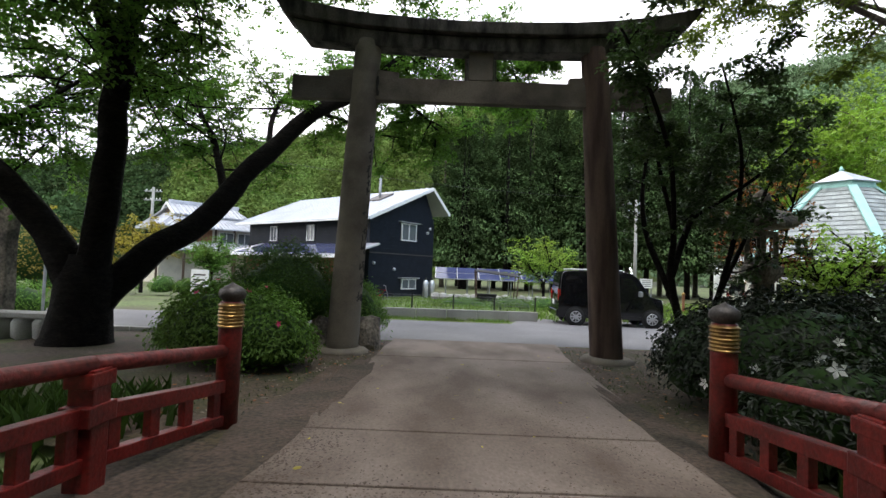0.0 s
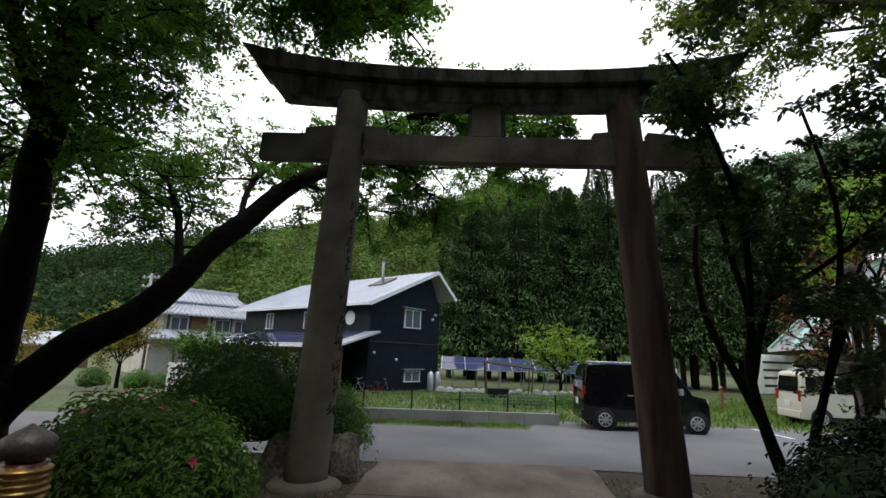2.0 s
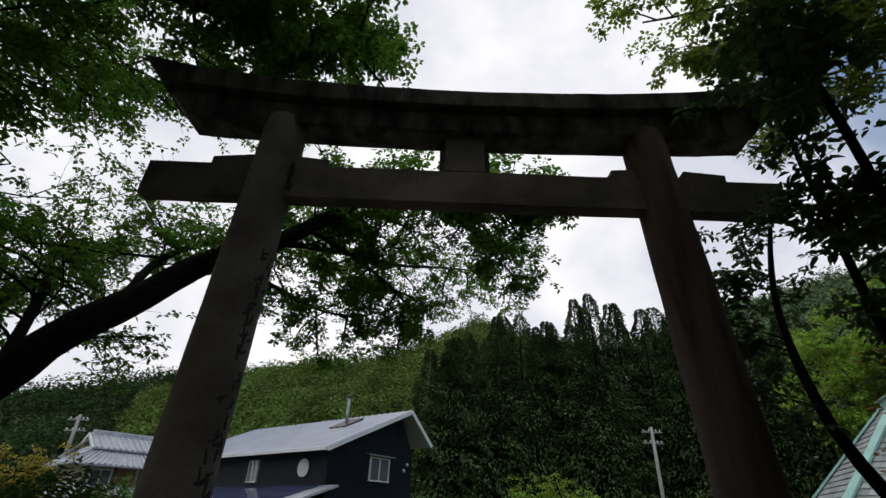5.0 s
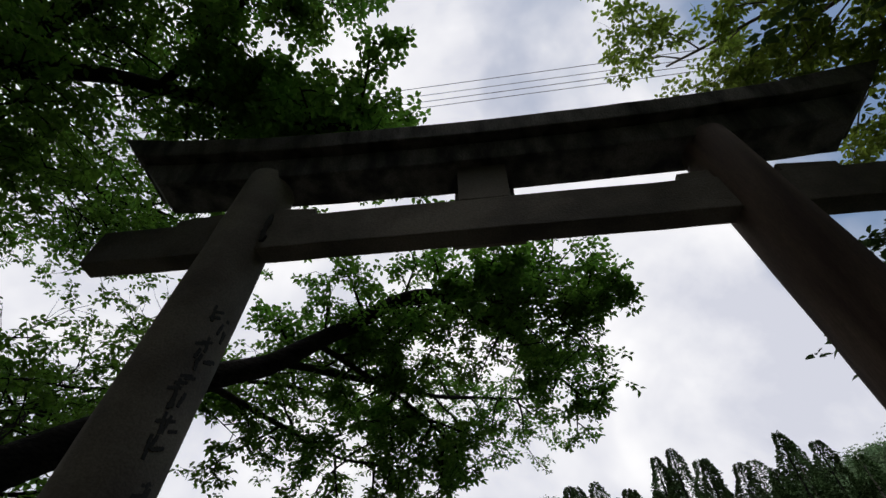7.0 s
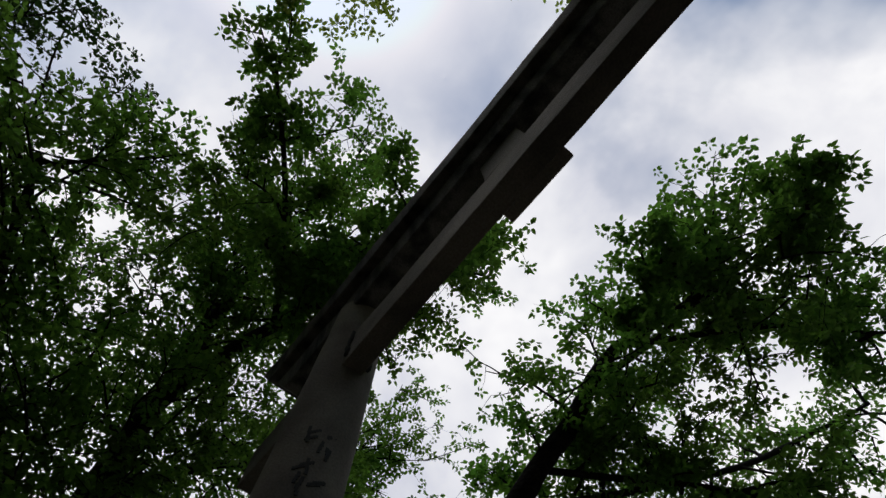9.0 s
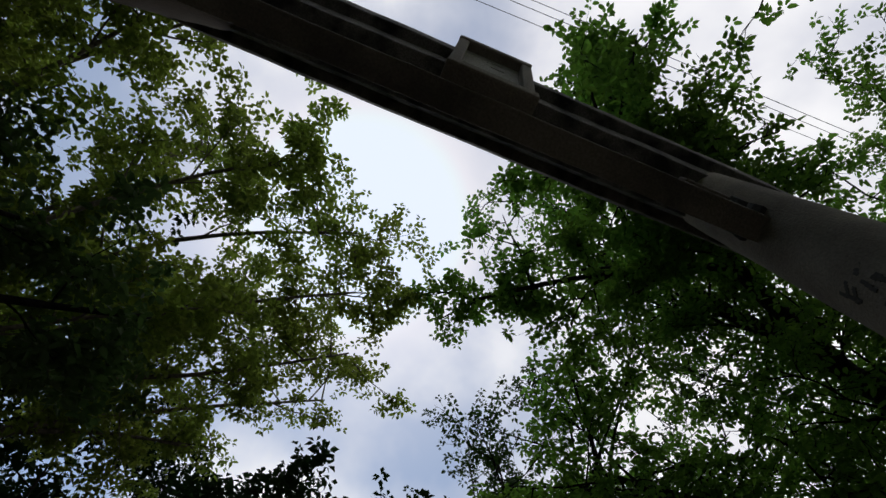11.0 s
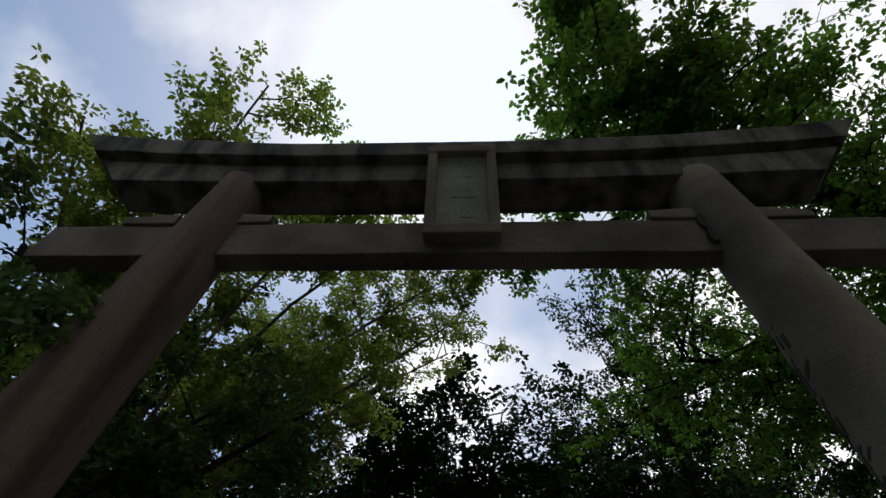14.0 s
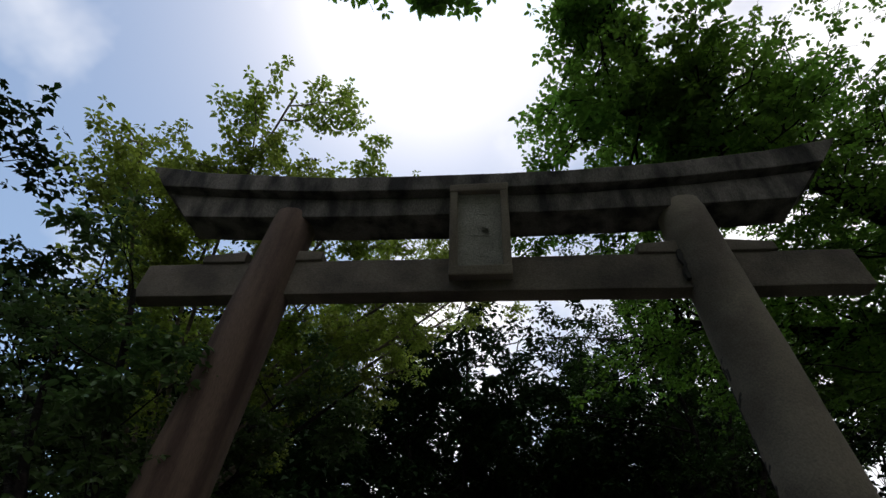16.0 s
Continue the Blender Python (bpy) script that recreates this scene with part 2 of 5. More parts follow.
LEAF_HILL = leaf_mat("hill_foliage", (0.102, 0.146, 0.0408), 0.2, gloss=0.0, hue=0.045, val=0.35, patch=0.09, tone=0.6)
# Dark copy of the hill leaf, with shade put into its colour.
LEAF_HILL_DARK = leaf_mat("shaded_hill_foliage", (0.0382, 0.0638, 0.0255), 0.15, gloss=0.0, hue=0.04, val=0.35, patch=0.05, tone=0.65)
# Greyed copy of the hill leaf: distance haze is put into its colour.
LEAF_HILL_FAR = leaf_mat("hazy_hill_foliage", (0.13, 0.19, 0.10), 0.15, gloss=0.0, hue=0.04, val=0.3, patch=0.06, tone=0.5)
LEAF_DOME = leaf_mat("shrub_leaf", (0.056, 0.104, 0.0224), 0.22, rough=0.5, gloss=0.1)
LEAF_FERN = leaf_mat("fern", (0.0343, 0.0588, 0.0147), 0.3, gloss=0.1)
LEAF_BROWN = leaf_mat("dry_leaf", (0.22, 0.09, 0.03), 0.3)
LEAF_GOLD = leaf_mat("golden_shrub_leaf", (0.26, 0.22, 0.04), 0.3)
PETAL_PINK = leaf_mat("pink_petal", (0.72, 0.08, 0.22), 0.4, val=0.15)
PETAL_WHITE = leaf_mat("white_petal", (0.75, 0.76, 0.72), 0.4, val=0.1)
GRASS = leaf_mat("grass_blade", (0.14, 0.22, 0.05), 0.35, val=0.4)


# ---- mesh tools ----
class Geo:
    """Gathers vertices and faces for one mesh."""

    def __init__(self):
        self.v, self.f = [], []

    def add(self, verts, faces):
        k = len(self.v)
        self.v += [tuple(p) for p in verts]
        self.f += [tuple(i + k for i in q) for q in faces]
        return self

    def box(self, c, size, rz=0.0, m=None):
        x, y, z = (s / 2 for s in size)
        r = m if m is not None else pose(*c, 0, 0, rz)
        pts = [r @ Vector((a * x, b * y, d * z)) for d in (-1, 1) for a, b in ((-1, -1), (1, -1), (1, 1), (-1, 1))]
        return self.add(pts, [(3, 2, 1, 0), (4, 5, 6, 7), (0, 1, 5, 4), (1, 2, 6, 5), (2, 3, 7, 6), (3, 0, 4, 7)])

    def beam(self, a, b, w, h):
        """A bar of section w x h from a to b."""
        a, b = Vector(a), Vector(b)
        d = (b - a)
        q = d.to_track_quat("Y", "Z").to_matrix().to_4x4()
        return self.box(None, (w, d.length, h), m=Matrix.Translation((a + b) / 2) @ q)

    def tube(self, pts, radii, n=8, cap=True):
        pts = [Vector(p) for p in pts]
        rings, k = [], len(pts)
        side = Vector((1, 0, 0))
        for i, p in enumerate(pts):
            d = (pts[min(i + 1, k - 1)] - pts[max(i - 1, 0)]).normalized()
            side = (side - d * side.dot(d))
            side = side.normalized() if side.length > 1e-4 else d.orthogonal().normalized()
            up = d.cross(side)
            r = radii[i] if hasattr(radii, "__len__") else radii
            rings.append([p + (side * math.cos(2 * math.pi * j / n) + up * math.sin(2 * math.pi * j / n)) * r for j in range(n)])
        faces = [(i * n + j, i * n + (j + 1) % n, (i + 1) * n + (j + 1) % n, (i + 1) * n + j) for i in range(k - 1) for j in range(n)]
        if cap:
            faces += [tuple(reversed(range(n))), tuple(range((k - 1) * n, k * n))]
        return self.add([p for r in rings for p in r], faces)

    def lathe(self, prof, c=(0, 0, 0), n=20, m=None):
        """Profile of (radius, z) turned round the vertical at c."""
        vs = [Vector((r * math.cos(2 * math.pi * j / n), r * math.sin(2 * math.pi * j / n), z)) for r, z in prof for j in range(n)]
        vs = [(m @ p) if m is not None else p + Vector(c) for p in vs]
        k = len(prof)
        faces = [(i * n + j, i * n + (j + 1) % n, (i + 1) * n + (j + 1) % n, (i + 1) * n + j) for i in range(k - 1) for j in range(n)]
        return self.add(vs, faces + [tuple(reversed(range(n))), tuple(range((k - 1) * n, k * n))])

    def loft(self, rings):
        """Skin over rings of equally many points, closed at both ends."""
        n, k = len(rings[0]), len(rings)
        faces = [(i * n + j, i * n + (j + 1) % n, (i + 1) * n + (j + 1) % n, (i + 1) * n + j) for i in range(k - 1) for j in range(n)]
        return self.add([p for r in rings for p in r], faces + [tuple(reversed(range(n))), tuple(range((k - 1) * n, k * n))])

    def slab(self, poly, d):
        """A flat polygon thickened by the vector d."""
        n, d = len(poly), Vector(d)
        return self.add([Vector(p) for p in poly] + [Vector(p) + d for p in poly],
                        [tuple(reversed(range(n))), tuple(range(n, 2 * n))] + [(j, (j + 1) % n, n + (j + 1) % n, n + j) for j in range(n)])

    def mesh(self, name, material, bevel=0.0, smooth=False, segs=2):
        me = bpy.data.meshes.new(name)
        me.from_pydata(self.v, [], self.f)
        bm = bmesh.new()
        bm.from_mesh(me)
        bmesh.ops.recalc_face_normals(bm, faces=bm.faces)
        if bevel:
            es = [e for e in bm.edges if len(e.link_faces) == 2 and e.calc_face_angle(0) > 0.5]
            bmesh.ops.bevel(bm, geom=es, offset=bevel, segments=segs, affect='EDGES', profile=0.6, clamp_overlap=True)
        for f in bm.faces:
            f.smooth = smooth
        bm.to_mesh(me)
        bm.free()
        me.materials.append(material)
        return me


def part(name, geo, material, parent=None, label="", bevel=0.0, smooth=False):
    """Links gathered geometry as one mesh object, under a parent where one is given."""
    ob = new(name, geo.mesh(name, material, bevel, smooth))
    if parent is not None:
        ob.parent = parent
    return tagged(ob, label) if label else ob


def thing(name, label, category, at=(0, 0, 0), rz=0.0, group="", kind=""):
    ob = new(name)
    ob.matrix_basis = pose(*at, 0, 0, rz)
    return tagged(ob, label, category, group, kind)


def roughen(geo, amount, freq, seed=0.0):
    """Pushes vertices about by noise."""
    geo.v = [tuple(Vector(p) + noise.noise_vector(Vector(p) * freq + Vector((seed, seed * 1.7, 0))) * amount) for p in geo.v]
    return geo


def sheet(verts, faces, name, material, parent=None, smooth=False):
    """A mesh straight from arrays, for large joined leaf masses."""
    me = bpy.data.meshes.new(name)
    me.from_pydata(verts, [], faces)
    if smooth:
        me.polygons.foreach_set("use_smooth", [True] * len(me.polygons))
    me.materials.append(material)
    ob = new(name, me)
    if parent is not None:
        ob.parent = parent
    return ob


def leaves_mesh(name, material, centres, normals, sizes, rng, parent=None, aspect=0.45, fold=0.18, along=None, ovate=False):
    """Many small leaves, each folded on its midrib; ovate ones have a rounded outline."""
    c = np.asarray(centres, float)
    k = len(c)
    nrm = np.asarray(normals, float) + rng.normal(0, 0.45, (k, 3))
    nrm /= np.linalg.norm(nrm, axis=1)[:, None] + 1e-9
    tang = np.cross(nrm, rng.normal(0, 1, (k, 3))) if along is None else np.asarray(along, float) + rng.normal(0, 0.25, (k, 3))
    tang /= np.linalg.norm(tang, axis=1)[:, None] + 1e-9
    bi = np.cross(nrm, tang)
    bi /= np.linalg.norm(bi, axis=1)[:, None] + 1e-9
    s = np.asarray(sizes, float)[:, None]
    droop = np.array([0, 0, -1.0])
    tip = c + tang * s + droop * s * 0.12
    if ovate:
        low, high = c + tang * s * 0.3 + nrm * s * fold * 0.8, c + tang * s * 0.72 + nrm * s * fold * 0.7 + droop * s * 0.05
        w, v = bi * s * aspect * 0.5, bi * s * aspect * 0.4
        vs = np.stack([c, low + w, high + v, tip, high - v, low - w], 1).reshape(-1, 3)
        corners = np.array([[0, 3, 2, 1], [0, 5, 4, 3]])
    else:
        mid, w = c + tang * s * 0.5 + nrm * s * fold, bi * s * aspect * 0.5
        vs = np.stack([c, mid + w, tip, mid - w], 1).reshape(-1, 3)
        corners = np.array([[0, 2, 1], [0, 3, 2]])
    f = (np.arange(k)[:, None, None] * (len(vs) // k) + corners[None]).reshape(-1, corners.shape[1])
    me = bpy.data.meshes.new(name)
    me.vertices.add(len(vs))
    me.vertices.foreach_set("co", vs.astype(np.float32).ravel())
    me.loops.add(f.size)
    me.loops.foreach_set("vertex_index", f.astype(np.int32).ravel())
    me.polygons.add(len(f))
    me.polygons.foreach_set("loop_start", np.arange(0, f.size, corners.shape[1], dtype=np.int32))
    me.update()
    me.validate()
    me.materials.append(material)
    ob = new(name, me)
    if parent is not None:
        ob.parent = parent
    return ob


def ground_z(x, y):
    """Height of the ground: it falls gently from the bridge to the road."""
    z = -0.026 * min(max(y, -8.0), 8.0)
    if y > 12:
        z -= 0.25 * min(1.0, (y - 12) / 10)
    if y < -4.9 and (x < -2.75 or x > 1.9):
        side = min(1.0, (-4.9 - y) / 1.0) * min(1.0, (-2.75 - x) / 0.8 if x < 0 else (x - 1.9) / 0.8)
        z -= 1.1 * max(0.0, side)
    return z



# ---- ground, road, drive ----
def ground():
    xs = np.concatenate([np.linspace(-900, -60, 8), np.linspace(-50, -12, 14), np.arange(-11, 11.01, 0.4), np.linspace(12, 50, 14), np.linspace(60, 900, 8)])
    ys = np.concatenate([np.linspace(-900, -60, 8), np.linspace(-50, -14, 10), np.arange(-13, 13.01, 0.4), np.linspace(14, 60, 16), np.linspace(70, 900, 8)])
    vs = [(x, y, ground_z(x, y) - 0.03 + 0.02 * noise.noise(Vector((x * 0.7, y * 0.7, 0)))) for y in ys for x in xs]
    n = len(xs)
    fs = [(j * n + i, j * n + i + 1, (j + 1) * n + i + 1, (j + 1) * n + i) for j in range(len(ys) - 1) for i in range(n - 1)]
    tagged(sheet(vs, fs, "ground", GRASS_SOIL, smooth=True), "grassy brown soil round the gate and gardens", "ground", kind="structure")


def flat_strip(name, outline, material, lift, label, category, step=0.8):
    """A paved patch that follows the ground, given by left and right edges along rising y."""
    g = Geo()
    rows = []
    for (y0, a0, b0), (y1, a1, b1) in zip(outline[:-1], outline[1:]):
        k = max(1, int(abs(y1 - y0) / step))
        for i in range(k):
            t = i / k
            rows.append((y0 + (y1 - y0) * t, a0 + (a1 - a0) * t, b0 + (b1 - b0) * t))
    rows.append(outline[-1])
    m = max(2, int((rows[0][2] - rows[0][1]) / 2))
    vs = [(a + (b - a) * i / m, y, -0.026 * min(max(y, -8), 8) + lift) for y, a, b in rows for i in range(m + 1)]
    fs = [(j * (m + 1) + i, j * (m + 1) + i + 1, (j + 1) * (m + 1) + i + 1, (j + 1) * (m + 1) + i) for j in range(len(rows) - 1) for i in range(m)]
    ob = sheet(vs, fs, name, material)
    return tagged(ob, label, category, kind="structure")


ground()
flat_strip("road", [(1.75, -60, 60), (6.9, -60, 60)], ASPHALT, 0.004, "pale grey worn asphalt village road", "road")
flat_strip("road", [(6.9, 1.6, 11.0), (9.3, 2.2, 11.0)], ASPHALT, 0.003, "pale asphalt parking bay beside the road", "road")
flat_strip("road", [(-30, -34, -9.0), (1.75, -34, -8.2)], ASPHALT, 0.004, "asphalt side road behind the cherry tree", "road")
flat_strip("dirt_verge", [(-13, -2.8, 1.95), (-4.88, -2.8, 1.95)], DIRT, -0.004, "brown dirt along the bridge deck", "verge")
flat_strip("dirt_verge", [(-4.9, -7, 7), (1.72, -8, 8)], MOSSY_DIRT, -0.006, "brown dirt verge strewn with gravel and moss", "verge")

drive = thing("driveway", "brown-grey concrete drive in cracked slabs leading from bridge to road", "driveway", kind="structure")
SEAMS = [(-13.0, -2.2, 1.5), (-8.8, -2.2, 1.5), (-6.9, -2.15, 1.5), (-5.42, -2.1, 1.5), (-4.33, -2.0, 1.42), (-0.4, -1.64, 1.6), (1.95, -1.6, 1.85)]
for (y0, a0, b0), (y1, a1, b1) in zip(SEAMS[:-1], SEAMS[1:]):
    g = Geo()
    k = max(2, int((y1 - y0) / 0.5))
    rng = random.Random(int(y0 * 10))
    top = []
    for i in range(k + 1):
        t = i / k
        y = y0 + 0.012 + (y1 - y0 - 0.024) * t
        wob = 0.03 if 0 < i < k else 0.0
        e0, e1 = a0 + (a1 - a0) * t + rng.uniform(-wob, wob), b0 + (b1 - b0) * t + rng.uniform(-wob, wob)
        top.append([(e0, y, -0.026 * y + 0.02), (e1, y, -0.026 * y + 0.02), (e1, y, -0.026 * y - 0.08), (e0, y, -0.026 * y - 0.08)])
    g.loft(top)
    part("concrete_slab", g, CONCRETE, drive, bevel=0.012)


def dirt_patch(cx, cy, rx, ry, seed):
    """Thin drift of soil and rotted leaves washed onto the concrete."""
    n = 40
    pts = []
    for i in range(n):
        a = 2 * math.pi * i / n
        k = 1 + 0.45 * noise.noise(Vector((math.cos(a) * 2, math.sin(a) * 2, seed))) + 0.25 * noise.noise(Vector((math.cos(a) * 6, math.sin(a) * 6, seed)))
        x, y = cx + rx * k * math.cos(a), cy + ry * k * math.sin(a)
        pts.append((x, y, -0.026 * y + 0.0245))
    tagged(sheet([(cx, cy, -0.026 * cy + 0.031)] + pts, [(0, i + 1, (i + 1) % n + 1) for i in range(n)], "soil_drift", DIRT), "thin dark drift of soil on the concrete", "soil", kind="structure")


dirt_patch(-1.95, -4.6, 0.28, 2.2, 1.0)
dirt_patch(-1.72, -2.2, 0.2, 1.5, 2.0)
dirt_patch(1.40, -4.2, 0.16, 1.9, 3.0)


# ---- torii gate ----
def torii():
    t = thing("torii_gate", "weathered grey stone torii gate with dark-stained curved lintel", "torii gate")

    def pillar(sx, material, label):
        base, top = Vector((sx * 2.29, 0, -0.06)), Vector((-2.06 if sx < 0 else 1.94, 0, 5.42))
        pts, rad = [], []
        for i in range(23):
            u = i / 22
            pts.append(base.lerp(top, u))
            rad.append(0.278 - 0.050 * u)
        pts.append(top + Vector((0, 0, 0.03)))
        rad.append(0.20)
        g = Geo().tube(pts, rad, 36)
        return part("pillar", roughen(g, 0.006, 3.1, sx), material, t, label, smooth=True)

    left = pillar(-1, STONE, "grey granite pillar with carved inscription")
    pillar(1, STONE_RUST, "brown rust-streaked granite pillar")
    for sx in (-1, 1):
        g = Geo().lathe([(0.30, -0.1), (0.44, -0.1), (0.46, 0.02), (0.40, 0.07), (0.31, 0.085)], (sx * 2.29, 0, 0), 28)
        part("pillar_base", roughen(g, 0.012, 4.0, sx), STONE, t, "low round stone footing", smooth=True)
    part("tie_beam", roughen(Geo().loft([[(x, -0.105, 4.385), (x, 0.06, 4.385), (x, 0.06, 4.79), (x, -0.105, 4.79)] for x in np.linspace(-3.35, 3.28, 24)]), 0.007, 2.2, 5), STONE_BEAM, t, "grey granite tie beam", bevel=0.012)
    for sx in (-1, 1):
        for a, b in ((1.50, 1.86), (2.28, 2.72)):
            g = Geo().loft([[(sx * x, -0.085, 4.792), (sx * x, 0.085, 4.792), (sx * x, 0.085, h), (sx * x, -0.085, h)] for x, h in ((a, 4.90 if a < 2 else 4.93), (b, 4.93 if a < 2 else 4.89))])
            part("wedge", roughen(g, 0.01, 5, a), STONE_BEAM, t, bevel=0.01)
    # dark block proud of the beam, its colour standing for the hole's shadow
    gap = Geo().loft([[(-1.87, -0.125, z), (-1.835 + 0.012 * math.sin(z * 31), -0.125, z), (-1.835 + 0.012 * math.sin(z * 31), 0.096, z), (-1.87, 0.096, z)] for z in np.linspace(4.46, 4.80, 7)])
    part("mortise", roughen(gap, 0.015, 14, 2), CARVED, t, "dark block standing for the shadow in a chipped mortise gap")
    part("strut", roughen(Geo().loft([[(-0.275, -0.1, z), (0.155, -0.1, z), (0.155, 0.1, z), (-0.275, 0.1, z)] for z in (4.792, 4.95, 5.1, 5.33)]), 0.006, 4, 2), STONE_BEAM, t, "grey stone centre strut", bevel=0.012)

    def lift(x):
        return 0.39 * (abs(x) / 3.75) ** 2.6

    rings = []
    for x in np.linspace(-1, 1, 41):
        zb, zt = 5.29 + 0.10 * abs(x) ** 2.2, 5.51 + 0.24 * abs(x) ** 2.4
        rings.append([(x * 3.12, -0.175, zb), (x * 3.12, 0.175, zb), (x * 3.42, 0.215, zt), (x * 3.42, -0.215, zt)])
    part("under_lintel", roughen(Geo().loft(rings), 0.008, 2.5, 3), STONE_TOP, t, "lower lintel of stained stone, its colour darkened for shade", bevel=0.012)
    rings = []
    for u in np.linspace(-1, 1, 49):
        xb, xt = u * 3.48, u * 3.74
        zb, zt = 5.545 + 0.245 * abs(u) ** 2.4, 5.735 + 0.385 * abs(u) ** 2.5
        rings.append([(xb, -0.30, zb), (xb, 0.30, zb), (xt, 0.335, zt), (xt, 0.12, zt + 0.07), (xt, -0.12, zt + 0.07), (xt, -0.335, zt)])
    # near-black strip paints the shadow line where the lintels meet
    seam = Geo().loft([[(u * 3.36, -0.17, 5.49 + 0.235 * abs(u) ** 2.4), (u * 3.36, 0.17, 5.49 + 0.235 * abs(u) ** 2.4), (u * 3.36, 0.17, 5.56 + 0.245 * abs(u) ** 2.4), (u * 3.36, -0.17, 5.56 + 0.245 * abs(u) ** 2.4)] for u in np.linspace(-1, 1, 41)])
    part("joint", seam, CARVED, t, "recessed dark strip standing for the shadow gap between the lintels")
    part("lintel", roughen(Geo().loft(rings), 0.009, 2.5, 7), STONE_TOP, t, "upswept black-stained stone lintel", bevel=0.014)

    # tablet that leans out over the back of the tie beam
    tilt = math.degrees(math.atan2(0.24, 0.92))
    m = pose(-0.045, 0.18, 5.01, -tilt, 0, 0) @ Matrix.Diagonal((0.93, 1, 1, 1))

    def tb(g, c, s):
        return g.box(None, s, m=m @ Matrix.Translation(c))

    tablet = part("tablet", tb(Geo(), (0, 0, 0), (0.56, 0.07, 0.92)), PLAQUE, t, "carved grey stone name tablet", bevel=0.01)
    for sx in (-1, 1):
        part("tablet_frame", roughen(tb(Geo(), (sx * 0.265, 0.05, 0), (0.085, 0.10, 1.0)), 0.006, 9), STONE, tablet, bevel=0.015)
    part("tablet_frame", roughen(tb(Geo(), (0, 0.05, 0.465), (0.62, 0.11, 0.09)), 0.012, 12), STONE, tablet, bevel=0.015)
    part("tablet_frame", roughen(tb(Geo(), (0, 0.06, -0.465), (0.62, 0.13, 0.10)), 0.006, 9), STONE, tablet, bevel=0.015)
    rng = random.Random(4)
    for row in range(3):
        g = Geo()
        for k in range(5):
            tb(g, (rng.uniform(-0.07, 0.07), 0.037, 0.25 - row * 0.24 + rng.uniform(-0.08, 0.08)), (rng.choice((0.012, 0.10)), 0.006, rng.choice((0.09, 0.012))))
        tagged(part("raised_character", g, PLAQUE, tablet), kind="stuff")
    for i in range(11):
        g = Geo()
        z = 3.66 - i * 0.27
        u = (z + 0.06) / 5.48
        cx, r = -(2.29 - 0.23 * u), 0.278 - 0.050 * u + 0.001
        for k in range(8):
            az, dz = rng.uniform(-0.62, 0.02), rng.uniform(-0.085, 0.085)
            if k % 2:
                for j in range(5):
                    a = az + (j - 2) * 0.055
                    g.box(None, (0.006, 0.019, 0.02), m=pose(cx + r * math.cos(a), r * math.sin(a), z + dz + 0.007 * j, 0, 0, math.degrees(a)))
            else:
                h = rng.uniform(0.06, 0.13)
                for j in range(3):
                    a = az + (j - 1) * 0.02 * (1 if k % 4 else -1)
                    g.box(None, (0.006, 0.019, h / 3 + 0.008), m=pose(cx + r * math.cos(a), r * math.sin(a), z + dz + (j - 1) * h / 3, 0, 0, math.degrees(a)))
        tagged(part("carved_character", g, CARVED, left), kind="stuff")
    return t


torii()


# ---- bridge railings ----
def railing(name, line, gold_z, group):
    """Vermilion bridge railing. line: (x, y, rail height) from the newel towards the bridge."""
    t = thing(name, "vermilion lacquered wooden bridge railing with brass-banded newel", "bridge railing", group=group)
    x0, y0, z0 = line[0]
    deck = -0.026 * y0
    newel = part("newel_post", Geo().lathe([(0.094, deck - 0.12), (0.094, gold_z - 0.01), (0.09, gold_z + 0.2)], (x0, y0, 0), 24), RED, t, smooth=True)
    ribs = [(0.096, gold_z - 0.012)]
    for k in range(7):
        zk, rk = gold_z - 0.01 + k * 0.0285, 0.109 if k in (0, 3, 6) else 0.104
        ribs += [(0.098, zk), (rk, zk + 0.003), (rk, zk + 0.012), (0.098, zk + 0.015)]
    b = Geo().lathe(ribs + [(0.085, gold_z + 0.198)], (x0, y0, 0), 28)
    part("brass_band", b, BRASS, newel, "ribbed tarnished brass band", smooth=True)
    f = gold_z + 0.195
    part("finial", Geo().lathe([(0.075, f), (0.07, f + 0.012), (0.10, f + 0.035), (0.112, f + 0.07), (0.10, f + 0.105), (0.065, f + 0.13), (0.025, f + 0.15), (0.006, f + 0.165)], (x0, y0, 0), 28), DARK_METAL, newel, "dark onion-shaped finial", smooth=True)
    for (xa, ya, za), (xb, yb, zb) in zip(line[:-1], line[1:]):
        part("top_rail", Geo().tube([(xa, ya, za - 0.05), ((xa + xb) / 2, (ya + yb) / 2, (za + zb) / 2 - 0.05), (xb, yb, zb - 0.05)], 0.052, 14), RED_WORN, t, smooth=True)
        part("middle_rail", Geo().beam((xa, ya, za - 0.335), (xb, yb, zb - 0.335), 0.085, 0.10), RED, t, bevel=0.008)
        part("bottom_rail", Geo().beam((xa, ya, za - 0.61), (xb, yb, zb - 0.61), 0.085, 0.085), RED, t, bevel=0.008)
        length = math.hypot(xb - xa, yb - ya)
        k = max(2, int(length / 0.26))
        for i in range(k):
            u = (i + 0.5) / k
            p = (xa + (xb - xa) * u, ya + (yb - ya) * u, za + (zb - za) * u - 0.475)
            part("picket", Geo().box(p, (0.06, 0.085, 0.19), math.degrees(math.atan2(yb - ya, xb - xa)) + 90), RED, t, bevel=0.005)
    for x, y, z in line[1:]:
        d = -0.026 * max(y, -8)
        part("post", Geo().box((x, y, (z + d) / 2 - 0.12), (0.15, 0.15, z - d + 0.1)), RED, t, bevel=0.01)
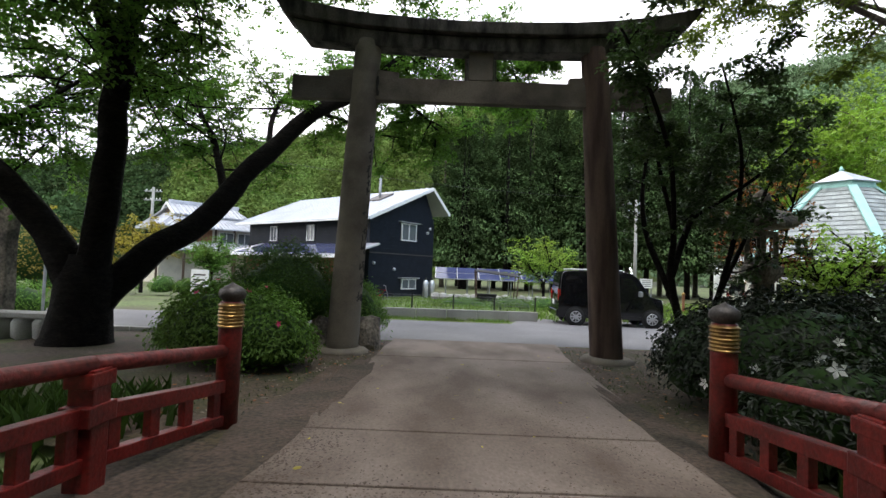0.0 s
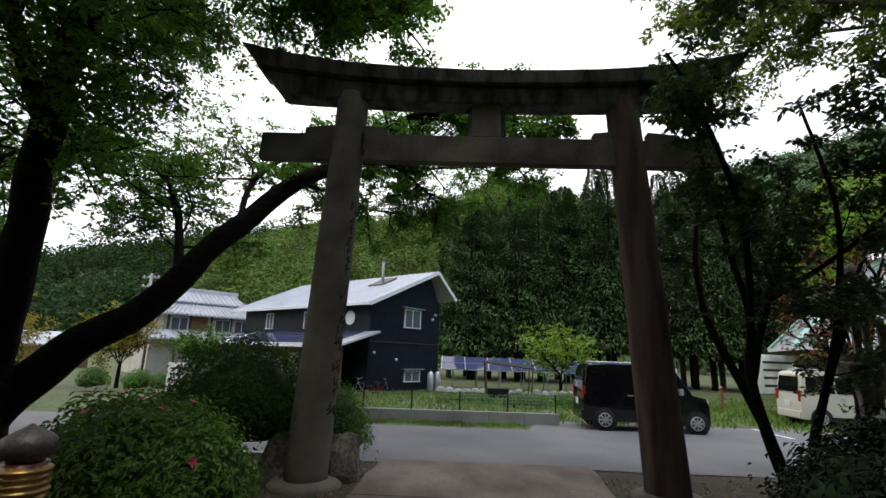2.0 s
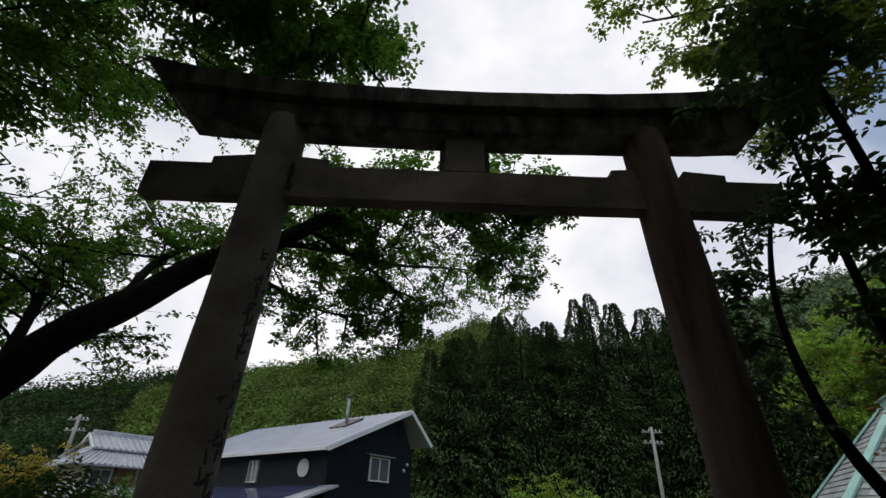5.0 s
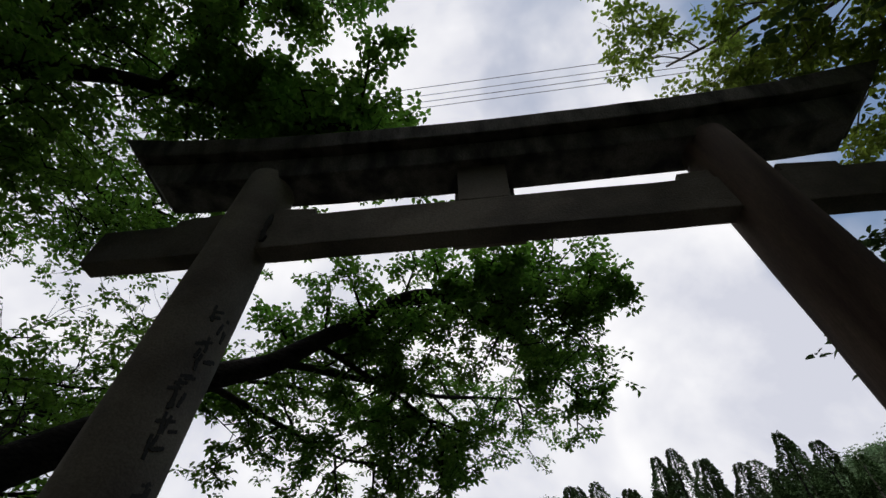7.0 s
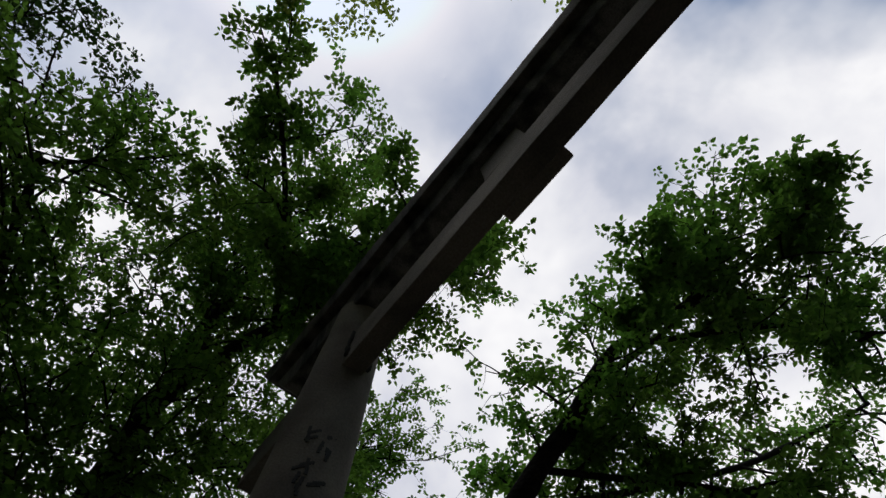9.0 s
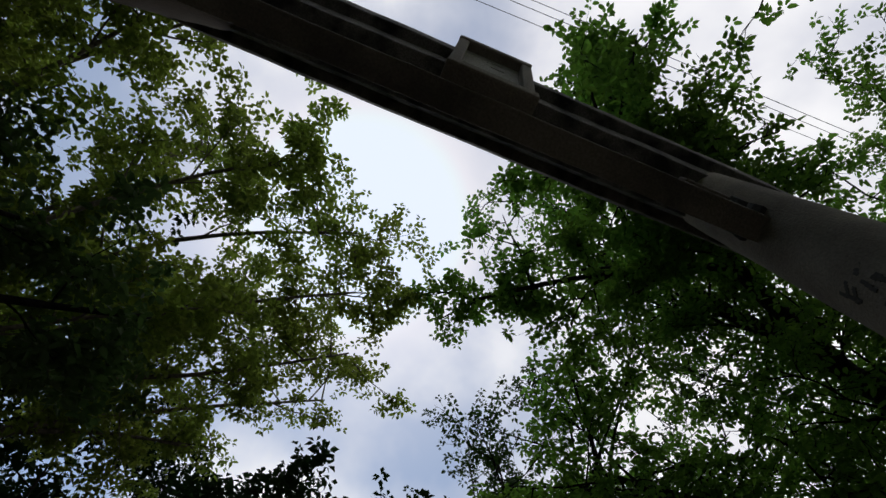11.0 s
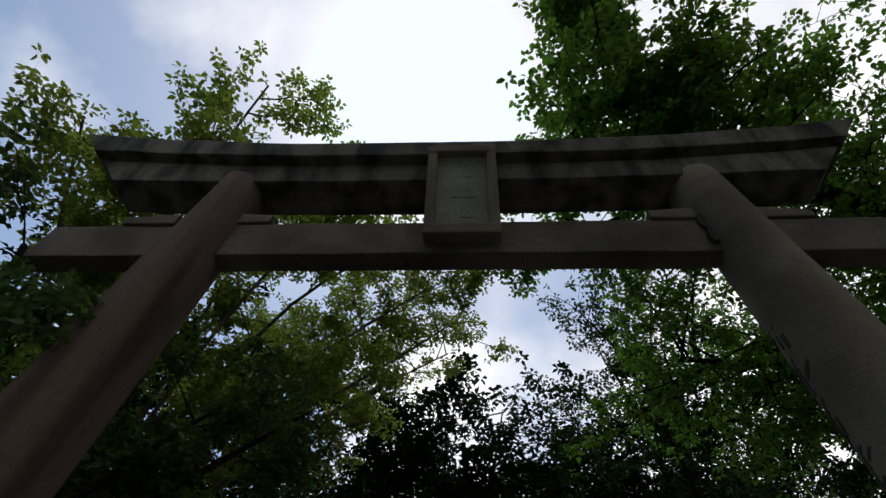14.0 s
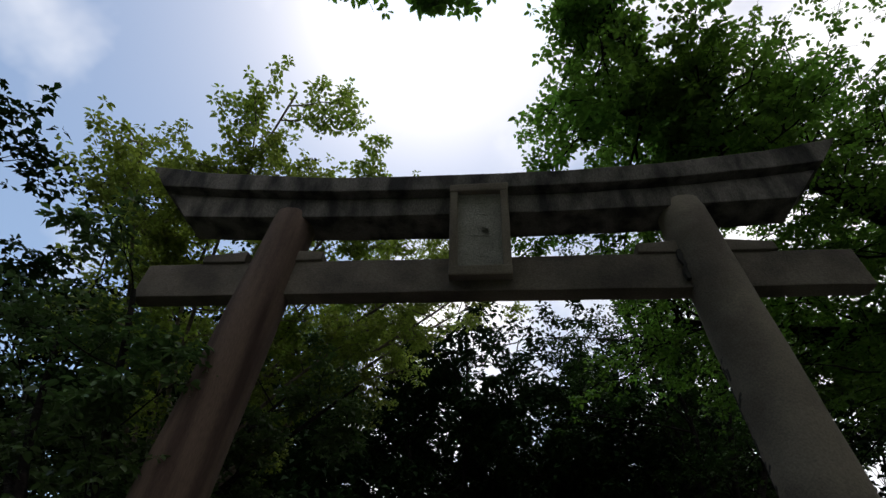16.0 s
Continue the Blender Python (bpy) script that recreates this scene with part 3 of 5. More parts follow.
        part("post_block", Geo().box((x, y, z - 0.13), (0.17, 0.21, 0.09)), RED, t, bevel=0.012)
        part("post_block", Geo().box((x, y, z - 0.33), (0.18, 0.24, 0.12)), RED, t, bevel=0.012)
    return t


railing("bridge_railing", [(-2.34, -4.32, 0.785), (-2.60, -5.55, 0.90), (-2.66, -7.3, 1.03), (-2.70, -9.6, 1.1)], 0.945, "bridge railings")
railing("bridge_railing", [(1.57, -4.70, 0.785), (1.64, -5.95, 0.90), (1.68, -7.6, 1.03), (1.70, -9.6, 1.1)], 0.955, "bridge railings")


# ---- plants ----
class Plant:
    """Grows limbs and gathers twig ends for leaves."""

    def __init__(self, seed):
        self.rng = random.Random(seed)
        self.np = np.random.default_rng(seed)
        self.wood, self.twigs, self.far = Geo(), [], False

    def limb(self, pts, r0, r1, n=9):
        """A main limb through given points; returns a smooth run of points."""
        pts = [Vector(p) for p in pts]
        out = []
        for i in range(len(pts) - 1):
            a, b = pts[max(i - 1, 0)], pts[min(i + 2, len(pts) - 1)]
            p, q = pts[i], pts[i + 1]
            for k in range(5):
                u = k / 5
                out.append(0.5 * (2 * p + (q - a) * u + (2 * a - 5 * p + 4 * q - b) * u * u + (3 * p - a - 3 * q + b) * u ** 3))
        out.append(pts[-1])
        wob = r0 * 0.35
        out = [p + noise.noise_vector(p * 1.3) * wob if 0 < i < len(out) - 1 else p for i, p in enumerate(out)]
        k = len(out) - 1
        rad = [(r0 + (r1 - r0) * i / k) * (1 + 0.1 * noise.noise(p * 3)) for i, p in enumerate(out)]
        self.wood.tube(out, rad, n)
        return out

    def sprout(self, run, start, count, length, level, r=0.03, droop=0.0, up=0.25, spread=1.0, flat=1.0):
        """Side branches along a run, splitting down to leafy twigs."""
        rng = self.rng
        k = len(run) - 1
        for j in range(count):
            u = start + (1 - start) * (j + rng.random()) / count
            i = min(int(u * k), k - 1)
            p = run[i].lerp(run[i + 1], u * k - i)
            d = (run[i + 1] - run[i]).normalized()
            side = Vector((rng.gauss(0, 1), rng.gauss(0, 1), rng.gauss(0, 0.6) * flat + up))
            d2 = (d * rng.uniform(0.2, 0.9) + side.normalized() * spread).normalized()
            L = length * rng.uniform(0.55, 1.15)
            q, pts = p, [p]
            for s in range(4):
                d2 = (d2 + Vector((rng.gauss(0, 0.16), rng.gauss(0, 0.16), rng.gauss(0, 0.12) - droop)) ).normalized()
                q = q + d2 * L / 4
                pts.append(q)
            if level > 0 or not self.far:
                if level > 0:
                    self.wood.tube(pts, [r, r * 0.8, r * 0.6, r * 0.45, r * 0.25], 4, cap=False)
                else:
                    self.wood.tube(pts[::2], [r, r * 0.6, r * 0.25], 3, cap=False)
            if level > 0:
                self.sprout(pts, 0.25, 5, L * 0.55, level - 1, r * 0.45, droop, up * 0.8, spread, flat)
            self.twigs.append((pts, L))

    def leaves(self, per_metre, size, spread, only_small=None):
        """Leaves in whorls of six round nodes along the twigs: base, direction, size."""
        c, out, sz = [], [], []
        whorl = 6
        for pts, L in self.twigs:
            if only_small and L > only_small:
                continue
            k = max(2, int(per_metre * L / whorl))
            u = self.np.random(k) * 0.85 + 0.15
            u[-1] = 1.0
            idx = np.minimum((u * 4).astype(int), 3)
            P = np.array([tuple(p) for p in pts])
            node = P[idx] + (P[idx + 1] - P[idx]) * ((u * 4) - idx)[:, None] + self.np.normal(0, spread * 0.55, (k, 3)) * np.array([1, 1, 0.7])
            a = self.np.uniform(0, 2 * np.pi, (k, 1)) + np.arange(whorl)[None] * (2 * np.pi / whorl) + self.np.normal(0, 0.3, (k, whorl))
            d = np.stack([np.cos(a), np.sin(a), self.np.normal(-0.15, 0.35, (k, whorl))], 2).reshape(-1, 3)
            c.append(np.repeat(node, whorl, axis=0) + d * size * 0.25)
            out.append(d)
            sz.append(size * self.np.uniform(0.6, 1.2, k * whorl))
        return np.concatenate(c), np.concatenate(out), np.concatenate(sz)


def finish(plant, name, label, category, bark, leaf, per_metre, size, spread, small=None, group="", aspect=0.45, keep=None, ovate=False):
    t = thing(name, label, category, group=group)
    part("trunk", plant.wood, bark, t, smooth=True)
    c, d, s = plant.leaves(per_metre, size, spread, small)
    if keep is not None:
        ok = keep(c)
        c, d, s = c[ok], d[ok], s[ok]
    leaves_mesh("crown", leaf, c, np.tile([0.0, 0.0, 1.0], (len(c), 1)), s, plant.np, t, aspect, along=d, ovate=ovate)
    return t


def mound(name, label, category, blobs, leaf, count, size, seed, flowers=None, petal=None, core=LEAF_INNER_SHADE):
    """A dense clipped shrub of leaves over joined rounded blobs: (centre, radii)."""
    rng = np.random.default_rng(seed)
    t = thing(name, label, category)
    cs, ns, fl = [], [], []
    vol = sum(b[1][0] * b[1][1] for b in blobs)
    g = Geo()
    for c, r in blobs:
        k = int(count * r[0] * r[1] / vol)
        d = rng.normal(0, 1, (k, 3))
        d[:, 2] = np.abs(d[:, 2]) * 1.0 - 0.25
        d /= np.linalg.norm(d, axis=1)[:, None]
        lump = np.array([1 + 0.16 * noise.noise(Vector(tuple(q * 2.3 + np.array(c)))) + 0.07 * noise.noise(Vector(tuple(q * 7))) for q in d])
        rad = lump * (1 + rng.normal(-0.04, 0.075, k))
        cs.append(np.array(c) + d * np.array(r) * rad[:, None])
        ns.append(d + np.array([0, 0, 0.5]))
        if flowers:
            kf = max(1, int(flowers * r[0] * r[1] / vol))
            pick = rng.choice(k, kf, replace=False)
            fl.append(np.array(c) + d[pick] * np.array(r) * (lump[pick] * 1.03)[:, None])
        # solid core whose dark colour stands for shade between the leaves
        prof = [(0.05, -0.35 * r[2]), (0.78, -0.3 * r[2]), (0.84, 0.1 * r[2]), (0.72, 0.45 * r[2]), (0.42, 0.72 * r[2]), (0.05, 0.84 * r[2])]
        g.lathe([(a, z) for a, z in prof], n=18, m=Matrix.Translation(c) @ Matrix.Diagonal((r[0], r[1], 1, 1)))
    part("dark_core", roughen(g, 0.1, 2.0, seed), core, t, "dark solid core standing for the shaded inside of the shrub", smooth=True)
    c, n = np.concatenate(cs), np.concatenate(ns)
    leaves_mesh("foliage", leaf, c, n, rng.uniform(0.7, 1.25, len(c)) * size, rng, t, 0.42)
    if flowers:
        for p in np.concatenate(fl):
            g = Geo()
            a0 = rng.uniform(0, 6)
            rf = rng.uniform(0.045, 0.075)
            out = Vector(tuple(p)) - Vector(blobs[0][0])
            m = Matrix.Translation(tuple(p)) @ out.to_track_quat("Z", "Y").to_matrix().to_4x4()
            for j in range(5):
                a = a0 + j * 1.2566
                tip = [(0, 0, 0), (rf * 0.6 * math.cos(a - 0.5), rf * 0.6 * math.sin(a - 0.5), 0.012), (rf * math.cos(a), rf * math.sin(a), 0.022), (rf * 0.6 * math.cos(a + 0.5), rf * 0.6 * math.sin(a + 0.5), 0.012)]
                g.add([m @ Vector(q) for q in tip], [(0, 1, 2, 3)])
            part("blossom", g, petal, t)
    return t


# ---- trees round the gate ----
def cherry():
    p = Plant(11)
    p.wood.tube([(-6.75, -0.2, -0.25), (-6.72, -0.2, 0.1), (-6.68, -0.2, 0.6), (-6.62, -0.22, 1.1), (-6.6, -0.25, 1.5)], [0.66, 0.52, 0.45, 0.45, 0.30], 14)
    a = p.limb([(-6.75, -0.25, 0.8), (-7.15, -0.35, 1.7), (-7.75, -0.5, 2.5), (-8.6, -0.8, 3.6), (-9.8, -1.2, 5.4), (-10.5, -1.6, 7.2)], 0.30, 0.09)
    b = p.limb([(-6.55, -0.25, 0.9), (-6.3, -0.4, 2.2), (-6.0, -0.7, 3.4), (-5.75, -0.95, 4.6), (-5.5, -1.1, 5.8), (-5.0, -1.2, 7.2), (-4.4, -1.4, 8.6)], 0.27, 0.10)
    c = p.limb([(-6.5, -0.1, 0.7), (-5.9, 0.3, 1.5), (-5.3, 0.8, 2.2), (-4.55, 1.5, 3.5), (-3.6, 2.3, 4.85), (-2.75, 2.7, 5.55), (-1.65, 3.05, 6.6), (-0.8, 3.1, 6.85), (0.6, 3.3, 6.7)], 0.29, 0.045)
    c2 = p.limb([c[30], (-0.9, 3.5, 7.1), (0.2, 3.6, 7.1), (0.9, 3.5, 6.8)], 0.07, 0.02, 6)
    c3 = p.limb([c[24], (-2.4, 3.9, 6.0), (-1.2, 5.4, 6.5), (-0.2, 6.2, 6.9), (0.5, 6.5, 7.0)], 0.06, 0.02, 6)
    c4 = p.limb([c[16], (-4.6, 2.6, 5.0), (-4.4, 3.8, 6.0), (-3.4, 5.2, 6.6), (-1.8, 6.6, 6.5)], 0.07, 0.02, 6)
    c5 = p.limb([c[31], (-0.5, 2.7, 6.5), (0.2, 2.2, 6.3)], 0.04, 0.015, 5)
    c6 = p.limb([c[26], (-1.9, 4.0, 5.9), (-1.2, 4.4, 5.5), (-0.8, 4.5, 5.1)], 0.05, 0.012, 6)
    c7 = p.limb([c[34], (0.4, 4.2, 6.7), (0.9, 4.7, 6.4), (1.35, 4.9, 6.0)], 0.05, 0.012, 6)
    c8 = p.limb([c[20], (-3.3, 3.8, 5.2), (-2.7, 4.9, 5.2), (-2.1, 5.3, 5.2)], 0.05, 0.012, 6)
    c9 = p.limb([c2[8], (0.9, 3.3, 6.7), (1.6, 3.1, 6.4)], 0.03, 0.01, 5)
    d = p.limb([b[22], (-4.3, -0.8, 6.9), (-3.2, -0.4, 6.9), (-2.4, 0.1, 7.1), (-1.5, 0.2, 7.0)], 0.12, 0.03, 7)
    d3 = p.limb([d[10], (-2.1, 0.6, 7.6), (-1.6, 0.9, 8.0)], 0.05, 0.015, 6)
    d2 = p.limb([d[8], (-2.4, -1.3, 7.2), (-1.1, -2.4, 7.6)], 0.06, 0.02, 6)
    e = p.limb([b[14], (-5.4, -2.2, 5.4), (-4.6, -3.2, 6.2), (-3.3, -3.7, 6.7)], 0.12, 0.03, 7)
    f = p.limb([b[28], (-3.6, -1.3, 9.2), (-2.6, -1.0, 9.3)], 0.10, 0.02, 6)
    h = p.limb([b[18], (-6.2, -0.2, 6.8), (-6.6, 1.0, 8.0), (-6.4, 2.4, 9.0)], 0.10, 0.03, 7)
    h2 = p.limb([c[12], (-5.9, 2.3, 4.3), (-7.0, 3.4, 5.4), (-7.9, 4.4, 6.2)], 0.09, 0.02, 6)
    k = p.limb([a[14], (-8.2, 0.6, 4.4), (-8.0, 1.8, 5.6)], 0.09, 0.02, 6)
    for run, start, count, length in ((c, 0.55, 12, 1.25), (c5, 0.3, 6, 0.5), (c2, 0.1, 13, 1.2), (c3, 0.15, 13, 1.25), (c4, 0.15, 15, 1.5), (c6, 0.1, 12, 0.75), (c7, 0.1, 11, 0.7), (c8, 0.1, 13, 0.9), (c9, 0.1, 8, 0.55), (d, 0.4, 20, 0.85), (d3, 0.2, 10, 0.8), (d2, 0.15, 10, 1.1), (e, 0.2, 30, 1.6), (f, 0.2, 12, 1.4),
                                      (h, 0.2, 25, 1.6), (h2, 0.1, 22, 1.5), (k, 0.2, 18, 1.5), (a, 0.42, 28, 1.8), (b, 0.4, 36, 1.6)):
        p.sprout(run, start, int(count * 1.25), length * 1.15, 2, 0.026, 0.05, 0.12)
    finish(p, "cherry_tree", "old cherry tree with dark leaning limbs in full leaf", "tree", BARK, LEAF_CHERRY, 45, 0.085, 0.11, 1.1, aspect=0.56, ovate=True)


def camellia():
    p = Plant(23)
    x, y = 3.5, -0.65
    s1 = p.limb([(x, y, -0.1), (x - 0.25, y, 0.7), (x - 0.45, y, 1.5), (x - 0.5, y - 0.2, 2.2), (x - 0.9, y - 0.5, 3.2), (x - 1.3, y - 0.9, 4.2)], 0.09, 0.014, 8)
    s2 = p.limb([s1[10], (x - 0.1, y + 0.2, 2.3), (x + 0.3, y + 0.3, 3.2), (x + 0.6, y + 0.4, 4.2)], 0.07, 0.02, 7)
    s3 = p.limb([(x + 0.1, y + 0.05, -0.1), (x + 0.2, y, 0.8), (x + 0.35, y, 1.3), (x + 0.8, y + 0.1, 2.2), (x + 1.3, y + 0.2, 3.2)], 0.07, 0.02, 7)
    s4 = p.limb([s1[7], (x - 0.7, y + 0.4, 2.3), (x - 0.6, y + 0.7, 3.4), (x - 0.3, y + 0.8, 4.4)], 0.06, 0.02, 7)
    s5 = p.limb([s1[14], (x - 0.9, y - 0.9, 3.2), (x - 1.5, y - 1.4, 4.2), (x - 1.9, y - 1.6, 4.7)], 0.045, 0.015, 6)
    s6 = p.limb([s3[8], (x + 0.3, y - 0.5, 2.3), (x + 0.1, y - 0.9, 3.4), (x - 0.3, y - 1.1, 4.5)], 0.05, 0.015, 6)
    s7 = p.limb([s2[6], (x + 0.9, y - 0.2, 3.2), (x + 1.5, y - 0.5, 4.0)], 0.04, 0.015, 6)
    for run, start, count, length in ((s1, 0.55, 12, 0.85), (s2, 0.3, 12, 0.9), (s3, 0.45, 11, 0.85), (s4, 0.35, 10, 0.85), (s5, 0.3, 10, 0.7), (s6, 0.35, 11, 0.8), (s7, 0.2, 9, 0.8)):
        p.sprout(run, start, max(4, int(count * 0.62)), length, 2, 0.010, 0.02, 0.08)
    finish(p, "camellia_tree", "dark glossy evergreen tree with thin twisting stems", "tree", BARK, LEAF_GLOSSY, 16, 0.082, 0.06, 0.6, aspect=0.52, ovate=True)


def broad_tree(seed, at, height, crown_r, first, leaf, bark, label, per=14, size=0.13, stems=6, levels=2, branches=12, spread=0.09, lean=(0, 0), length=None, small=1.1, floor=None, stem=0.008):
    """A tall broadleaf tree whose stems fan out from a forked trunk."""
    p = Plant(seed)
    p.far = small > 1.2
    rng = p.rng
    x, y = at
    z0 = ground_z(x, y) - 0.2
    trunk = p.limb([(x, y, z0), (x + lean[0] * 0.2, y + lean[1] * 0.2, first * 0.5), (x + lean[0] * 0.4, y + lean[1] * 0.4, first)], 0.05 + height * 0.018, 0.04 + height * 0.011, 9)
    for i in range(stems):
        a = 2 * math.pi * (i + rng.uniform(-0.3, 0.3)) / stems
        rr = crown_r * rng.uniform(0.45, 0.95)
        top = height * rng.uniform(0.72, 1.0) if i else height
        if i == 0:
            rr *= 0.3
        end = (x + lean[0] + rr * math.cos(a), y + lean[1] + rr * math.sin(a), top)
        midp = (x + lean[0] * 0.6 + rr * 0.55 * math.cos(a + 0.2), y + lean[1] * 0.6 + rr * 0.55 * math.sin(a + 0.2), first + (top - first) * 0.5)
        run = p.limb([trunk[-2], midp, end], height * stem, 0.6 * height * stem if stem < 0.005 else 0.02, 6)
        p.sprout(run, 0.2, branches, length or crown_r * 0.5, levels, 0.03, 0.03, 0.3)
    return finish(p, "tree", label, "tree", bark, leaf, per, size, spread, small, aspect=0.58, keep=None if floor is None else (lambda c: c[:, 2] > floor))


def pale_tree():
    """A slender tree whose long limbs reach over the drive and above the gate."""
    p = Plant(31)
    fork = p.limb([(5.5, -4.7, -0.3), (5.4, -4.5, 1.6), (5.2, -4.2, 3.4)], 0.2, 0.13, 9)
    low = p.limb([fork[6], (4.7, -3.9, 4.2), (4.2, -3.6, 5.4)], 0.09, 0.06, 7)
    for mid, end in (((4.3, -1.8, 6.0), (2.5, 0.25, 7.9)), ((4.9, -1.6, 5.6), (4.2, 0.3, 6.7)), ((4.0, -1.7, 5.8), (2.9, 0.0, 7.0)), ((3.2, -2.4, 6.4), (1.7, -1.5, 7.8)),
                     ((2.6, -3.4, 6.2), (0.4, -2.9, 7.6)), ((2.4, -4.2, 6.2), (0.2, -3.9, 7.7)), ((2.6, -5.0, 6.4), (0.3, -5.2, 8.2)), ((3.0, -4.2, 7.0), (1.7, -4.2, 8.6)),
                     ((3.9, -2.8, 7.0), (3.1, -1.9, 8.4)), ((5.4, -2.6, 6.2), (5.4, -1.1, 7.6)), ((3.2, -5.0, 5.8), (1.7, -5.6, 6.9)), ((4.6, -4.8, 6.8), (4.0, -5.4, 8.8)), ((6.0, -3.8, 6.6), (6.4, -3.0, 8.4)),
                     ((3.4, -3.4, 5.0), (1.9, -3.0, 6.1)), ((2.6, -2.8, 7.0), (0.7, -2.3, 8.2))):
        run = p.limb([p.rng.choice((fork[-2], fork[-3], low[5], low[8])), mid, end], 0.045, 0.014, 6)
        p.sprout(run, 0.3, 11, 1.0, 2, 0.014, 0.03, 0.3)
    finish(p, "tree", "slender-stemmed spreading tree with pale yellow-green leaves", "tree", BARK_PALE, LEAF_LIGHT, 58, 0.082, 0.11, 0.8, aspect=0.5, ovate=True)


cherry()
camellia()
pale_tree()
broad_tree(41, (-5.6, -9.5), 12, 4.2, 4.0, LEAF_CHERRY_SHADE, BARK, "dark-limbed cherry tree on the stream bank", 26, 0.13, 7, 2, 10, 0.12, (0.6, 0.3), 2.4)
broad_tree(43, (0.8, -19.0), 13, 5.0, 3.0, LEAF_CHERRY_SHADE, BARK, "leafy woodland tree beyond the bridge", 20, 0.19, 7, 2, 10, 0.2, (0, 0), 3.0, 1.5)
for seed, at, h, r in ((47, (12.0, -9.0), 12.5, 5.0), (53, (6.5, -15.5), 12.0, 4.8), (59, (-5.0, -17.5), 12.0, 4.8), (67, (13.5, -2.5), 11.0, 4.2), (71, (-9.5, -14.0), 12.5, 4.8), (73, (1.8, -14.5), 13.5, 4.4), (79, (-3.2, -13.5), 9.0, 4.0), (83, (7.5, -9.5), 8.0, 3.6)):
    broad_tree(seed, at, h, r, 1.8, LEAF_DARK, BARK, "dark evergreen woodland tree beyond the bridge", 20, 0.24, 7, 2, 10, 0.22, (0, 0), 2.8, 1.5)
broad_tree(61, (-12.5, -8.0), 12.5, 4.5, 3.0, LEAF_CHERRY_SHADE, BARK, "leafy woodland tree on the stream bank", 22, 0.16, 7, 2, 10, 0.16, (0, 0), 2.8, 1.5)

mound("azalea_bush", "rounded green azalea bush with a few pink blossoms", "bush", [((-3.55, -1.55, 0.42), (0.95, 0.75, 0.75)), ((-2.95, -1.75, 0.35), (0.62, 0.6, 0.62)), ((-4.0, -1.0, 0.35), (0.7, 0.7, 0.65))], LEAF_AZALEA, 15000, 0.068, 5, 18, PETAL_PINK)
mound("clipped_shrub", "large dome-shaped dark green clipped shrub", "bush", [((-3.5, 0.55, 0.8), (1.0, 0.9, 1.0))], LEAF_DOME, 10000, 0.062, 6)
mound("clipped_shrub", "small leafy shrub behind the stone pillar", "bush", [((-2.3, 1.0, 0.45), (0.62, 0.55, 0.75))], LEAF_AZALEA, 5000, 0.05, 8)
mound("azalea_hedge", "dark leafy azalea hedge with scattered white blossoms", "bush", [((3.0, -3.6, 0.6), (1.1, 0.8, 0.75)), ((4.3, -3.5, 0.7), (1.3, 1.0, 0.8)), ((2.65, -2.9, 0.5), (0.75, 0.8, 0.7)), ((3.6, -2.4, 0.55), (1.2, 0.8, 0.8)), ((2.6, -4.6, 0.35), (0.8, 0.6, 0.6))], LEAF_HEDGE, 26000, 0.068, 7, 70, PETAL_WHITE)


# ---- rocks ----
def rock(label, c, r, seed, rz=0.0):
    g = Geo()
    prof = [(0.55, -0.3), (0.95, -0.15), (1.0, 0.2), (0.92, 0.6), (0.7, 0.88), (0.3, 1.0)]
    g.lathe(prof, n=14, m=pose(*c, 0, 0, rz) @ Matrix.Diagonal((*r, 1)))
    roughen(g, 0.11, 2.6, seed)
    roughen(g, 0.03, 9, seed)
    return tagged(part("rock", g, ROCK, bevel=0.0), label, "rock")


rock("upright weathered boulder beside the stone pillar", (-1.95, 0.45, -0.05), (0.30, 0.26, 0.66), 1.3)
rock("brown weathered boulder beside the stone pillar", (-2.72, 0.15, -0.05), (0.26, 0.25, 0.62), 4.1, 40)


# ---- dark house across the road ----
def window(parent, name, m, w, h, sashes=2, frame_mat=WHITE):
    """A window on a wall whose outward normal is the -Y of m."""
    win = new(name)
    win.parent = parent
    g = Geo()
    for c, s in (((0, 0, h / 2), (w + 0.1, 0.09, 0.055)), ((0, 0, -h / 2), (w + 0.1, 0.12, 0.055)), ((-w / 2, 0, 0), (0.055, 0.09, h)), ((w / 2, 0, 0), (0.055, 0.09, h))):
        g.box(None, s, m=m @ Matrix.Translation((c[0], -0.03, c[2])))
    part("window_frame", g, frame_mat, win)
    for i in range(sashes):
        cw = w / sashes
        x = -w / 2 + cw * (i + 0.5)
        part("pane", Geo().box(None, (cw - 0.04, 0.012, h - 0.05), m=m @ Matrix.Translation((x, -0.015 - 0.012 * (i % 2), 0))), GLASS, win)
        if i:
            part("mullion", Geo().box(None, (0.05, 0.05, h - 0.05), m=m @ Matrix.Translation((x - cw / 2, -0.03, 0))), frame_mat, win)
    return win


